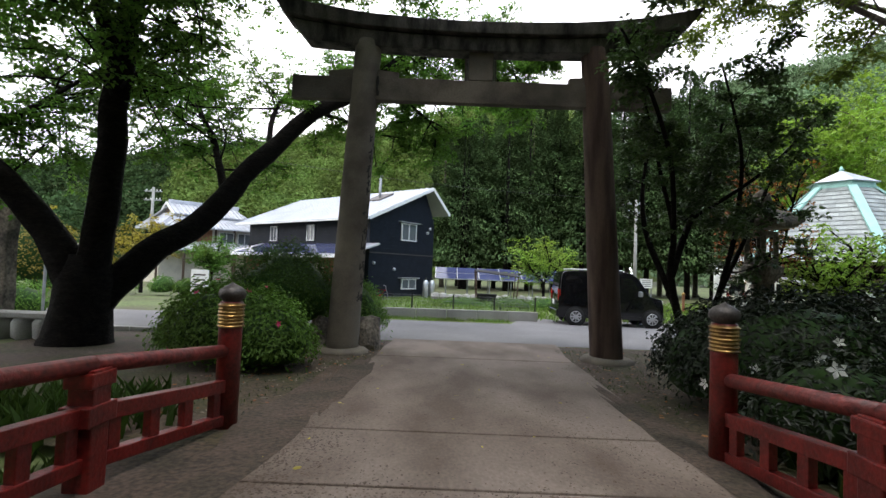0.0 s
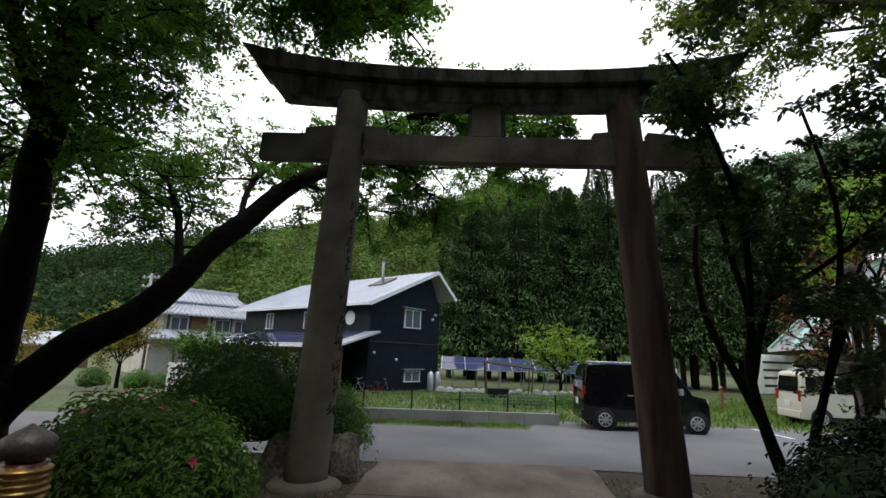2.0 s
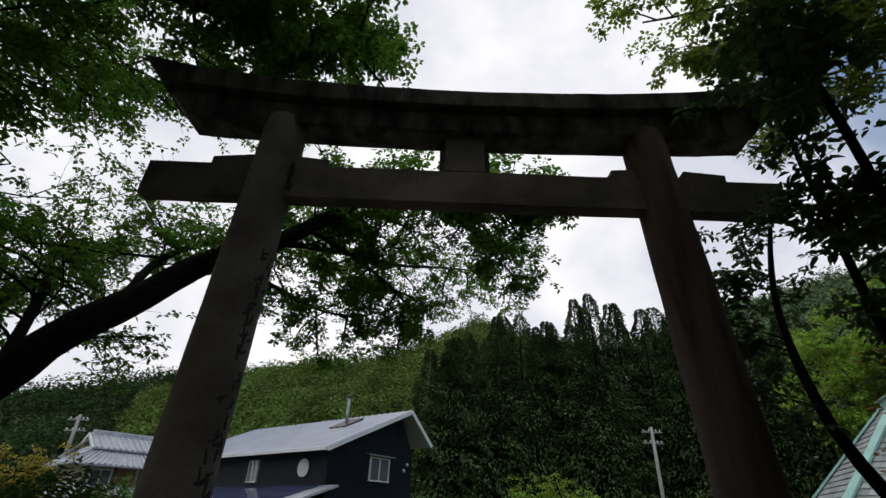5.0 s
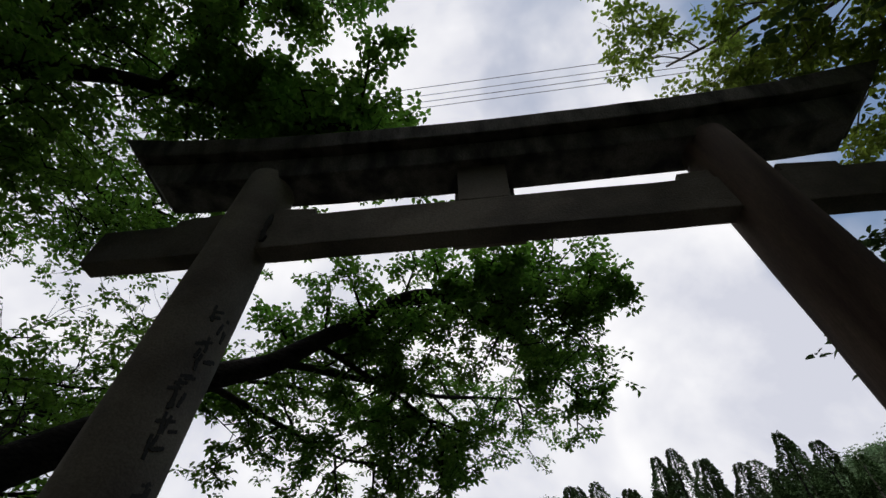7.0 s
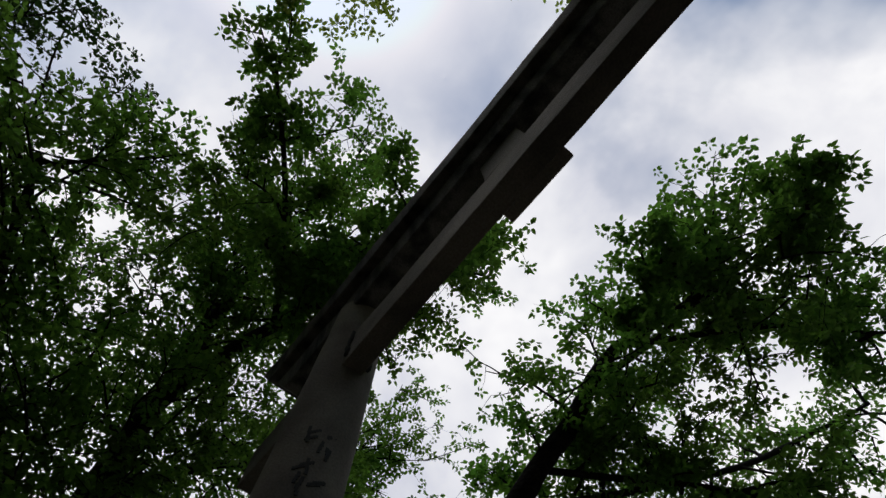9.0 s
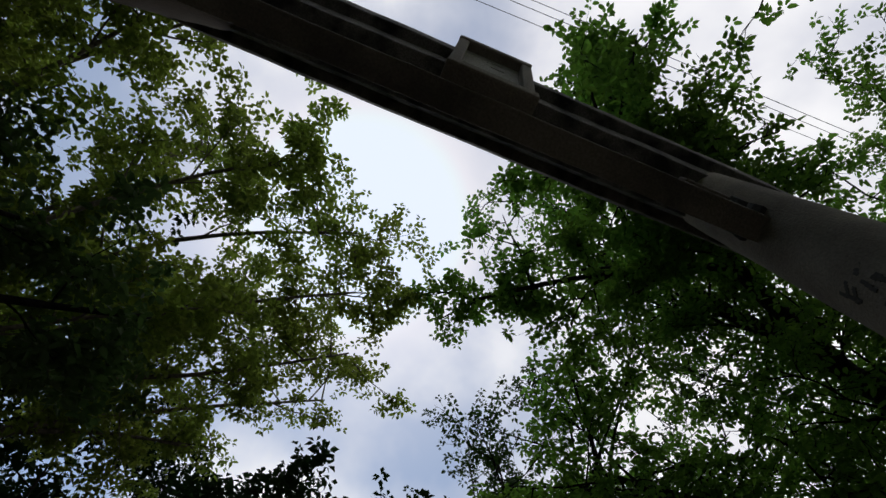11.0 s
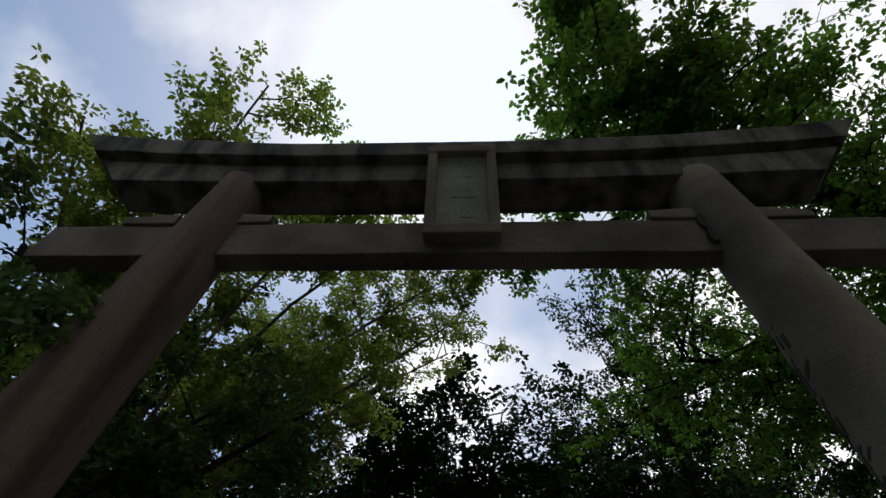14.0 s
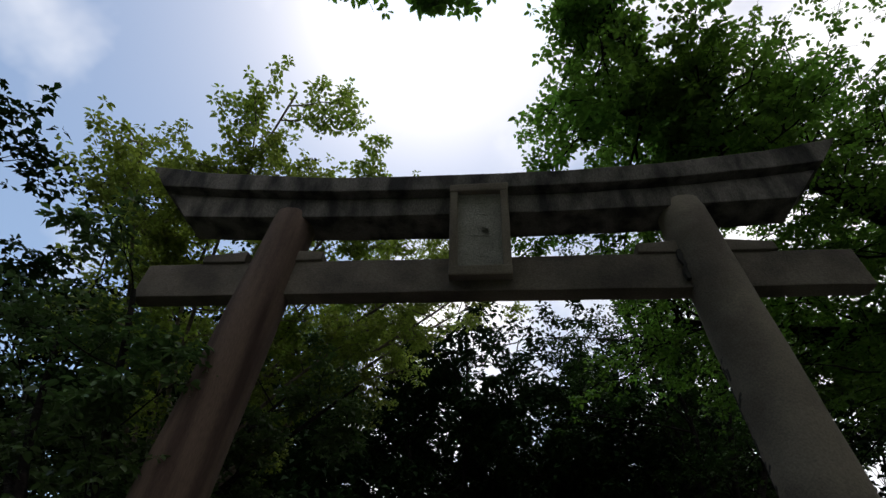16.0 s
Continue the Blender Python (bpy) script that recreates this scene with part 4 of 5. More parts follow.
def navy_house():
    t = thing("dark_house", "two-storey house in navy siding with pale metal gable roof", "house", (-5.04, 20.0, 0), 52.0)
    # local axes: x along the gable wall to the ridge side, y along the long wall away from the corner
    W, L, zb = 5.9, 13.2, -0.75
    g = Geo().slab([(0, 0, zb), (W, 0, zb), (W, 0, 4.75), (4.9, 0, 6.55), (0, 0, 4.45)], (0, L, 0))
    wall = part("wall", g, NAVY, t, "dark navy horizontal siding")
    for i in range(26):
        z = zb + 0.45 + i * 0.2
        if z < 4.4:
            part("siding_board", Geo().box((W / 2, -0.012, z), (W + 0.02, 0.02, 0.185)), NAVY, wall)
            part("siding_board", Geo().box((-0.012, L / 2, z), (0.02, L, 0.185)), NAVY, wall)
    part("foundation", Geo().box((W / 2, L / 2, zb + 0.15), (W + 0.06, L + 0.06, 0.34)), GREY_CONC, t)
    part("trim_band", Geo().box((W / 2, -0.03, 2.32), (W + 0.05, 0.03, 0.07)), DARK_METAL, t)
    for pts, name in (([(-0.75, -0.7, 4.22), (4.9, -0.7, 6.72), (4.9, L + 0.7, 6.72), (-0.75, L + 0.7, 4.22)], "roof"), ([(4.9, -0.7, 6.72), (6.75, -0.7, 5.15), (6.75, L + 0.7, 5.15), (4.9, L + 0.7, 6.72)], "roof")):
        r = part(name, Geo().slab(pts, (0, 0, 0.13)), ROOF_METAL, t, "pale grey standing-seam metal roof")
        a, b = Vector(pts[0]), Vector(pts[1])
        for i in range(31):
            y = -0.6 + i * (L + 1.2) / 30
            part("seam", Geo().beam((a.x, y, a.z + 0.15), (b.x, y, b.z + 0.15), 0.03, 0.04), ROOF_METAL, r)
    part("bargeboard", Geo().beam((-0.75, -0.72, 4.25), (4.9, -0.72, 6.75), 0.05, 0.2), WHITE, t)
    part("bargeboard", Geo().beam((4.9, -0.72, 6.75), (6.75, -0.72, 5.18), 0.05, 0.2), WHITE, t)
    part("gutter", Geo().beam((-0.8, -0.7, 4.25), (-0.8, L + 0.7, 4.25), 0.11, 0.11), WHITE, t)
    window(t, "window", pose(3.35, -0.04, 3.75), 1.35, 1.05)
    window(t, "window", pose(3.5, -0.04, 0.42), 1.3, 0.6)
    part("window_hood", Geo().box((3.35, -0.12, 4.38), (1.9, 0.28, 0.05)), ALU, t)
    part("window_hood", Geo().box((3.5, -0.12, 0.82), (1.9, 0.24, 0.05)), ALU, t)
    for y in (9.9, 5.6):
        window(t, "window", pose(-0.04, y, 3.55, 0, 0, -90), 0.75, 1.0)
    disc = Geo().tube([(-0.06, 1.6, 3.6), (-0.10, 1.6, 3.6)], 0.4, 20)
    part("satellite_dish", disc, WHITE, t, smooth=False)
    flue = part("flue", Geo().tube([(3.2, 2.6, 5.7), (3.2, 2.6, 7.6)], 0.09, 12), STEEL, t, smooth=True)
    part("flue_cap", Geo().lathe([(0.14, 0), (0.15, 0.1), (0.03, 0.16)], (3.2, 2.6, 7.58), 12), DARK_METAL, flue)
    part("flue_base", Geo().slab([(2.6, 2.0, 5.6), (3.9, 2.0, 6.22), (3.9, 3.3, 6.22), (2.6, 3.3, 5.6)], (0, 0, 0.32)), DARK_METAL, t)
    for x, z in ((5.2, 3.85), (5.45, 4.15), (0.35, 1.7), (2.1, 1.35)):
        part("vent_cap", Geo().lathe([(0.09, 0), (0.1, 0.1), (0.04, 0.15)], n=10, m=pose(x, -0.02, z, 90, 0, 0)), ALU, t, smooth=True)
    # lean-to roof with solar panels along the long wall
    lean = part("porch_roof", Geo().slab([(-2.6, -0.9, 1.95), (0.0, -0.9, 2.75), (0.0, L - 1.5, 2.75), (-2.6, L - 1.5, 1.95)], (0, 0, 0.1)), ROOF_METAL, t, "pale metal lean-to roof")
    for j in range(7):
        for i in range(2):
            y0 = 0.2 + j * 1.5
            a, b = -2.45 + i * 1.15, -2.45 + i * 1.15 + 1.1
            za, zb2 = 1.95 + (a + 2.6) * 0.3077 + 0.13, 1.95 + (b + 2.6) * 0.3077 + 0.13
            part("solar_panel", Geo().slab([(a, y0, za), (b, y0, zb2), (b, y0 + 1.44, zb2), (a, y0 + 1.44, za)], (0, 0, 0.03)), SOLAR, lean)
    part("gutter", Geo().beam((-2.65, -0.9, 1.93), (-2.65, L - 1.5, 1.93), 0.1, 0.1), WHITE, t)
    part("porch_wall", Geo().box((-1.2, L / 2 - 0.6, 0.6), (0.1, L - 2.6, 2.6)), WOOD_RED, t, "reddish timber porch wall")
    for j in range(9):
        part("porch_post", Geo().box((-2.3, 0.2 + j * 1.35, 0.6), (0.1, 0.1, 2.7)), WOOD_DARK, t)
    for j in range(4):
        part("shoji_panel", Geo().box((-1.27, 3.2 + j * 1.6, 0.6), (0.04, 1.3, 1.9)), CREAM, t)
    return t


navy_house()


def tile_house():
    t = thing("tiled_house", "old two-storey house with grey tiled hip-and-gable roof", "house", (-20.2, 32.5, -0.2), 46.0)
    part("wall", Geo().box((0, 3, 0.9), (8.6, 7.0, 3.4)), CREAM, t, "cream plaster and dark timber wall")
    part("upper_wall", Geo().box((0.2, 3.2, 3.4), (7.0, 5.6, 1.9)), CREAM, t)
    for x in (-3.2, -1.6, 0.0, 1.6, 3.2):
        part("timber_post", Geo().box((0.2 + x, 0.37, 3.4), (0.16, 0.08, 1.9)), WOOD_DARK, t)
    for x in (-2.4, 0.9, 2.5):
        window(t, "window", pose(0.2 + x, 0.36, 3.5), 1.2, 1.2)
    part("timber_panel", Geo().box((-0.75, 0.36, 3.4), (1.3, 0.05, 1.7)), WOOD_RED, t)

    def tiles(p0, p1, p2, p3, name, rows):
        """A tiled slope from eave p0-p1 to ridge p3-p2, in rolls of tile."""
        r = part(name, Geo().slab([p0, p1, p2, p3], (0, 0, 0.1)), ROOF_TILE, t)
        for i in range(rows):
            u = (i + 0.5) / rows
            a, b = Vector(p0).lerp(Vector(p1), u), Vector(p3).lerp(Vector(p2), u)
            part("tile_roll", Geo().tube([a + Vector((0, 0, 0.12)), b + Vector((0, 0, 0.12))], 0.07, 6), ROOF_TILE, r)

    e, h, k = 4.25, 4.6, 5.75
    tiles((-4.3, -0.6, h - 0.35), (4.7, -0.6, h - 0.35), (3.0, 1.6, k - 0.35), (-2.6, 1.6, k - 0.35), "roof", 26)
    tiles((4.7, -0.6, h - 0.35), (4.7, 7.0, h - 0.35), (2.6, 3.2, k + 0.55), (2.6, 3.1, k + 0.55), "roof", 18)
    tiles((-4.3, 7.0, h - 0.35), (-4.3, -0.6, h - 0.35), (-2.9, 1.2, k - 0.4), (-2.9, 5.2, k - 0.4), "roof", 18)
    part("gable", Geo().slab([(-2.75, 1.3, k - 0.35), (-2.75, 5.1, k - 0.35), (-2.75, 3.2, k + 0.55)], (0.1, 0, 0)), WOOD_DARK, t, "dark gable with white bargeboards")
    for y in (1.0, 5.4):
        part("bargeboard", Geo().beam((-3.0, y, k - 0.42), (-3.0, 3.2, k + 0.72), 0.06, 0.22), WHITE, t)
    part("gable_tie", Geo().box((-2.84, 3.2, k - 0.2), (0.06, 3.2, 0.14)), WHITE, t)
    tiles((4.7, 7.0, h - 0.35), (-4.3, 7.0, h - 0.35), (-2.6, 3.2, k + 0.65), (2.6, 3.2, k + 0.65), "roof", 26)
    tiles((-3.0, 1.0, k - 0.4), (3.0, 1.0, k - 0.4), (3.0, 3.2, k + 0.65), (-3.0, 3.2, k + 0.65), "roof", 16)
    part("ridge", Geo().beam((-2.8, 3.2, k + 0.85), (3.2, 3.2, k + 0.85), 0.3, 0.35), ROOF_TILE, t, bevel=0.05)
    tiles((-5.2, -2.0, 2.35), (5.2, -2.0, 2.35), (5.0, 0.2, 3.05), (-5.0, 0.2, 3.05), "porch_roof", 30)
    for j in range(6):
        part("porch_post", Geo().box((-4.8 + j * 1.9, -1.8, 1.0), (0.14, 0.14, 2.9)), WOOD_DARK, t)
    return t


tile_house()


# ---- garden wall, wire fence, solar array ----
wall_g = thing("garden_wall", "low grey concrete retaining wall along the road", "wall", kind="structure")
for i in range(9):
    x = -6.2 + i * 1.05
    part("concrete_block", Geo().box((x, 8.0 + 0.045 * (x + 6), -0.1), (1.03, 0.14, 0.42)), GREY_CONC, wall_g, bevel=0.01)
fence = thing("wire_fence", "low wire mesh garden fence on dark posts", "fence")
for i in range(7):
    x = -6.0 + i * 1.45
    part("post", Geo().tube([(x, 8.35 + 0.045 * (x + 6), -0.2), (x, 8.35 + 0.045 * (x + 6), 0.62)], 0.025, 6), RUBBER, fence)
for k in range(5):
    part("wire", Geo().tube([(-6.0, 8.35, 0.15 + k * 0.1), (2.7, 8.74, 0.15 + k * 0.1)], 0.003, 3), STEEL, fence)
g = Geo()
for i in range(88):
    x = -6.0 + i * 0.1
    g.tube([(x, 8.35 + 0.045 * (x + 6), 0.0), (x, 8.35 + 0.045 * (x + 6), 0.58)], 0.002, 3, cap=False)
part("mesh", g, STEEL, fence, "fine upright fence wires")

solar = thing("solar_array", "long ground-mounted array of blue solar panels", "solar panel")
for j in range(9):
    for i in range(2):
        x0 = -1.2 + j * 1.62
        y0, z0 = 27.0 + i * 1.0 + j * 0.1, 0.75 + i * 0.42
        pn = part("solar_panel", Geo().slab([(x0, y0, z0), (x0 + 1.56, y0 + 0.1, z0), (x0 + 1.56, y0 + 1.08, z0 + 0.42), (x0, y0 + 0.98, z0 + 0.42)], (0, -0.01, 0.04)), SOLAR, solar)
        part("panel_frame", Geo().beam((x0, y0 - 0.02, z0 + 0.03), (x0 + 1.58, y0 + 0.08, z0 + 0.03), 0.05, 0.05), ALU, pn)
        part("panel_frame", Geo().beam((x0, y0 - 0.02, z0 + 0.05), (x0, y0 + 0.98, z0 + 0.47), 0.05, 0.05), ALU, pn)
    part("leg", Geo().tube([(x0 + 0.8, 27.3 + j * 0.1, -0.6), (x0 + 0.8, 27.3 + j * 0.1, 0.9)], 0.04, 6), STEEL, solar)
    part("leg", Geo().tube([(x0 + 0.8, 28.7 + j * 0.1, -0.6), (x0 + 0.8, 28.7 + j * 0.1, 1.5)], 0.04, 6), STEEL, solar)


# ---- vehicles ----
def wheel(car, x, y, z, r, side):
    w = part("wheel", Geo().lathe([(0.62 * r, -0.085), (0.97 * r, -0.085), (r, -0.06), (r, 0.06), (0.97 * r, 0.085), (0.62 * r, 0.085)], n=24, m=pose(x, y, z, 90, 0, 0)), RUBBER, car, smooth=True)
    part("rim", Geo().tube([(x + 0.6 * r * math.cos(a), y + side * 0.09, z + 0.6 * r * math.sin(a)) for a in np.linspace(0, 2 * math.pi, 25)], 0.014, 5, cap=False), ALU, w, "bright alloy rim")
    for i in range(8):
        a = i * math.pi / 4
        part("spoke", Geo().beam((x, y + side * 0.097, z), (x + 0.6 * r * math.cos(a), y + side * 0.097, z + 0.6 * r * math.sin(a)), 0.02, 0.05), ALU, w)
    return w


def kei_van(name, label, at, rz, paint, glass, long_nose=0.42):
    """Boxy light van; front towards +x. Body lofted from side profile across the width."""
    t = thing(name, label, "van", at, rz)
    side = [(-1.70, 0.25), (-1.69, 0.75), (-1.66, 1.05), (-1.58, 1.66), (-1.50, 1.755), (-1.2, 1.79), (0.45, 1.79), (0.72, 1.74), (0.86, 1.62), (1.70 - long_nose - 0.02, 1.02), (1.62, 0.93), (1.69, 0.72), (1.70, 0.35), (1.66, 0.24)]
    rings = []
    for y, inset, zs in ((-0.735, 0.05, 0.0), (-0.72, 0.015, 1.0), (0.72, 0.015, 1.0), (0.735, 0.05, 0.0)):
        rings.append([(x * (1 - inset * 0.02), y * (0.9 if z > 1.5 else (0.955 if z > 1.1 else 1.0)), z) for x, z in side])
    part("body", Geo().loft(rings), paint, t, bevel=0.03, smooth=True)
    for s in (-1, 1):
        y = s * 0.708
        for pts in (([(-1.50, 1.08), (-0.62, 1.08), (-0.62, 1.60), (-1.44, 1.60)]), ([(-0.56, 1.08), (0.30, 1.08), (0.30, 1.60), (-0.56, 1.60)]), ([(0.36, 1.08), (1.02, 1.08), (0.68, 1.58), (0.36, 1.60)])):
            part("side_window", Geo().slab([(x, s * (0.705 - 0.045 * (z - 1.08) / 0.52), z) for x, z in pts], (0, s * 0.012, 0)), glass, t)
        part("sill_trim", Geo().box((0, s * 0.738, 0.3), (2.2, 0.02, 0.1)), RUBBER, t)
        part("door_handle", Geo().box((-0.4, s * 0.745, 0.95), (0.16, 0.03, 0.03)), ALU, t)
        part("mirror", Geo().box((0.92, s * 0.83, 1.1), (0.1, 0.16, 0.17)), paint if paint is not CAR_BLACK else ALU, t, bevel=0.02)
        part("tail_lamp", Geo().box((-1.66, s * 0.66, 0.98), (0.09, 0.12, 0.36)), RED_LENS, t, "red and clear tail lamp", bevel=0.01)
        part("headlamp", Geo().box((1.62, s * 0.58, 0.82), (0.14, 0.24, 0.15)), CLEAR_LENS, t, bevel=0.02)
        part("roof_rail", Geo().tube([(-1.3, s * 0.58, 1.84), (0.4, s * 0.58, 1.84)], 0.015, 6), ALU, t)
        part("arch", Geo().lathe([(0.30, -0.01), (0.335, -0.01), (0.335, 0.01), (0.30, 0.01)], n=24, m=pose(-1.12, s * 0.738, 0.285, 90, 0, 0)), RUBBER, t)
        part("arch", Geo().lathe([(0.30, -0.01), (0.335, -0.01), (0.335, 0.01), (0.30, 0.01)], n=24, m=pose(1.33, s * 0.738, 0.285, 90, 0, 0)), RUBBER, t)
        for x in (-1.12, 1.33):
            wheel(t, x, s * 0.675, 0.285, 0.285, s)
    part("windscreen", Geo().slab([(0.90, -0.6, 1.58), (0.90, 0.6, 1.58), (1.24, 0.66, 1.06), (1.24, -0.66, 1.06)], (0.02, 0, 0.01)), glass, t)
    part("rear_window", Geo().slab([(-1.675, -0.6, 1.1), (-1.675, 0.6, 1.1), (-1.60, 0.55, 1.6), (-1.60, -0.55, 1.6)], (-0.02, 0, 0)), glass, t)
    part("number_plate", Geo().box((-1.72, 0.0, 0.72), (0.015, 0.33, 0.165)), WHITE, t)
    part("number_plate", Geo().box((1.715, 0.0, 0.45), (0.015, 0.33, 0.165)), WHITE, t)
    part("bumper", Geo().box((-1.70, 0, 0.38), (0.08, 1.36, 0.22)), paint, t, bevel=0.03)
    part("bumper", Geo().box((1.69, 0, 0.36), (0.08, 1.36, 0.24)), paint, t, bevel=0.03)
    return t


kei_van("parked_van", "black boxy light van parked beside the road", (4.95, 8.15, -0.19), -3.0, CAR_BLACK, BLACK_GLASS)
kei_van("parked_van", "cream-white light van parked behind the stone lantern", (12.7, 10.6, -0.2), -6.0, CAR_CREAM, BLACK_GLASS, 0.2)


# ---- stone lantern ----
def stone_lantern(at):
    t = thing("stone_lantern", "tall mossy grey stone lantern with upturned roof", "stone lantern", at, 20)

    def hexa(prof, n=6):
        return Geo().lathe(prof, n=n)

    part("base", hexa([(0.55, -0.1), (0.55, 0.14), (0.40, 0.22)]), ROCK, t, bevel=0.02)
    part("shaft", Geo().lathe([(0.30, 0.22), (0.21, 0.45), (0.18, 0.8), (0.20, 1.25), (0.24, 1.35)], n=4), ROCK, t, bevel=0.02)
    part("platform", hexa([(0.25, 1.35), (0.42, 1.5), (0.42, 1.62), (0.30, 1.66)]), ROCK, t, bevel=0.015)
    light_box = part("light_box", Geo().box((0, 0, 1.70), (0.46, 0.46, 0.08)), ROCK, t, bevel=0.01)
    part("slab", Geo().box((0, 0, 2.14), (0.46, 0.46, 0.08)), ROCK, light_box, bevel=0.01)
    for i in range(4):
        a = i * 90 + 45
        m = pose(0, 0, 1.92, 0, 0, a)
        part("post", Geo().box(None, (0.1, 0.1, 0.36), m=m @ Matrix.Translation((0.27, 0, 0))), ROCK, light_box, bevel=0.01)
    g = Geo()
    rings = []
    for u, r, z in ((0, 0.56, 2.24), (0.05, 0.58, 2.30), (0.4, 0.42, 2.42), (0.8, 0.2, 2.52), (1.0, 0.14, 2.56)):
        ring = []
        for j in range(24):
            a = 2 * math.pi * j / 24
            sq = 1 / max(abs(math.cos(a)), abs(math.sin(a)))
            corner = ((sq - 1) / 0.414) ** 2
            ring.append((r * sq * math.cos(a), r * sq * math.sin(a), z + 0.10 * corner * (1 - u)))
        rings.append(ring)
    part("roof", g.loft(rings), ROCK, t, smooth=True)
    part("jewel", Geo().lathe([(0.16, 2.55), (0.21, 2.66), (0.16, 2.78), (0.06, 2.84), (0.01, 2.87)], n=14), ROCK, t, smooth=True)
    t.scale = (0.78, 0.78, 1.07)


stone_lantern((4.86, -0.1, 0))


# ---- pavilion with copper-edged roof ----
def pavilion(at, R, ze, za):
    t = thing("pavilion", "six-sided pavilion with shingled roof and green copper ridges", "pavilion", at, 8)
    N = 6
    part("wall", Geo().lathe([(R * 0.80, -0.4), (R * 0.80, ze)], n=N), WOOD_DARK, t, "dark timber and shutter walls")
    pts = lambda r, z: [Vector((r * math.cos(2 * math.pi * j / N), r * math.sin(2 * math.pi * j / N), z)) for j in range(N)]
    lo, hi = pts(R, ze), pts(R * 0.26, ze + (za - ze) * 0.78)
    part("soffit", Geo().lathe([(R * 0.98, ze - 0.12), (R, ze), (R * 0.7, ze + 0.02)], n=N), WOOD_DARK, t)
    roof = part("roof", Geo().loft([lo, hi]), SLATE, t)
    for j in range(N):
        a, b = lo[j], lo[(j + 1) % N]
        c, d = hi[j], hi[(j + 1) % N]
        g = Geo()
        for k in range(16):
            u0, u1 = k / 16, (k + 1) / 16
            l0, r0 = a.lerp(c, u0), b.lerp(d, u0)
            l1, r1 = a.lerp(c, u1), b.lerp(d, u1)
            m = max(3, int((r0 - l0).length / 0.4))
            off = Vector((0, 0, 0.05))
            for i in range(m):
                s, e = (i + 0.02) / m, (i + 0.98) / m
                g.add([l0.lerp(r0, s) + off, l0.lerp(r0, e) + off, l1.lerp(r1, e) + off * 0.3, l1.lerp(r1, s) + off * 0.3], [(0, 1, 2, 3)])
        tagged(part("shingles", g, SLATE, roof), kind="stuff")
        part("copper_ridge", Geo().beam(a + Vector((0, 0, 0.07)), c + Vector((0, 0, 0.07)), 0.32, 0.08), COPPER, roof, "green copper hip")
        part("gutter", Geo().beam(a, b, 0.12, 0.12), WHITE, t)
    top = ze + (za - ze) * 0.78
    part("collar", Geo().lathe([(R * 0.26, top - 0.05), (R * 0.26, top + 0.28)], n=N), COPPER, t)
    part("cap", Geo().lathe([(R * 0.30, top + 0.28), (0.03, za)], n=N), ROOF_METAL, t)
    part("finial", Geo().lathe([(0.05, za - 0.05), (0.09, za + 0.05), (0.02, za + 0.2)], n=10), COPPER, t)


pavilion((17.0, 13.0, -0.2), 4.5, 2.6, 6.75)


# ---- poles and cables ----
def utility_pole(at, h, label):
    t = thing("utility_pole", label, "utility pole", at)
    part("pole", Geo().tube([(0, 0, -0.4), (0, 0, h)], [0.16, 0.11], 10), GREY_CONC, t, smooth=True)
    for z in (h - 0.35, h - 1.1):
        part("crossarm", Geo().box((0, 0, z), (1.5, 0.09, 0.1)), STEEL, t)
        for x in (-0.6, -0.2, 0.3, 0.6):
            part("insulator", Geo().lathe([(0.03, 0), (0.05, 0.06), (0.02, 0.14)], (x, 0, z + 0.05), 8), WHITE, t)
    return t


utility_pole((15.6, 32.5, -0.4), 8.4, "grey concrete utility pole with crossarms")
utility_pole((-26.0, 33.0, -0.4), 8.0, "grey concrete utility pole with crossarms")


def cable(a, b, sag, r=0.012):
    pts = []
    for i in range(17):
        u = i / 16
        p = Vector(a).lerp(Vector(b), u)
        pts.append(p - Vector((0, 0, sag * 4 * u * (1 - u))))
    return tagged(part("overhead_cable", Geo().tube(pts, r, 5, cap=False), WIRE), "thin black overhead cable", "cable", "overhead cables")


for y, z in ((1.85, 11.4), (2.0, 11.45), (2.25, 12.7), (1.7, 11.8)):
    cable((-40, y + 1.0, z + 1.0), (40, y - 1.0, z + 1.0), 1.0, 0.007)
cable((-20, 24.5, 9.6), (15.6, 32.5, 8.1), 0.8)


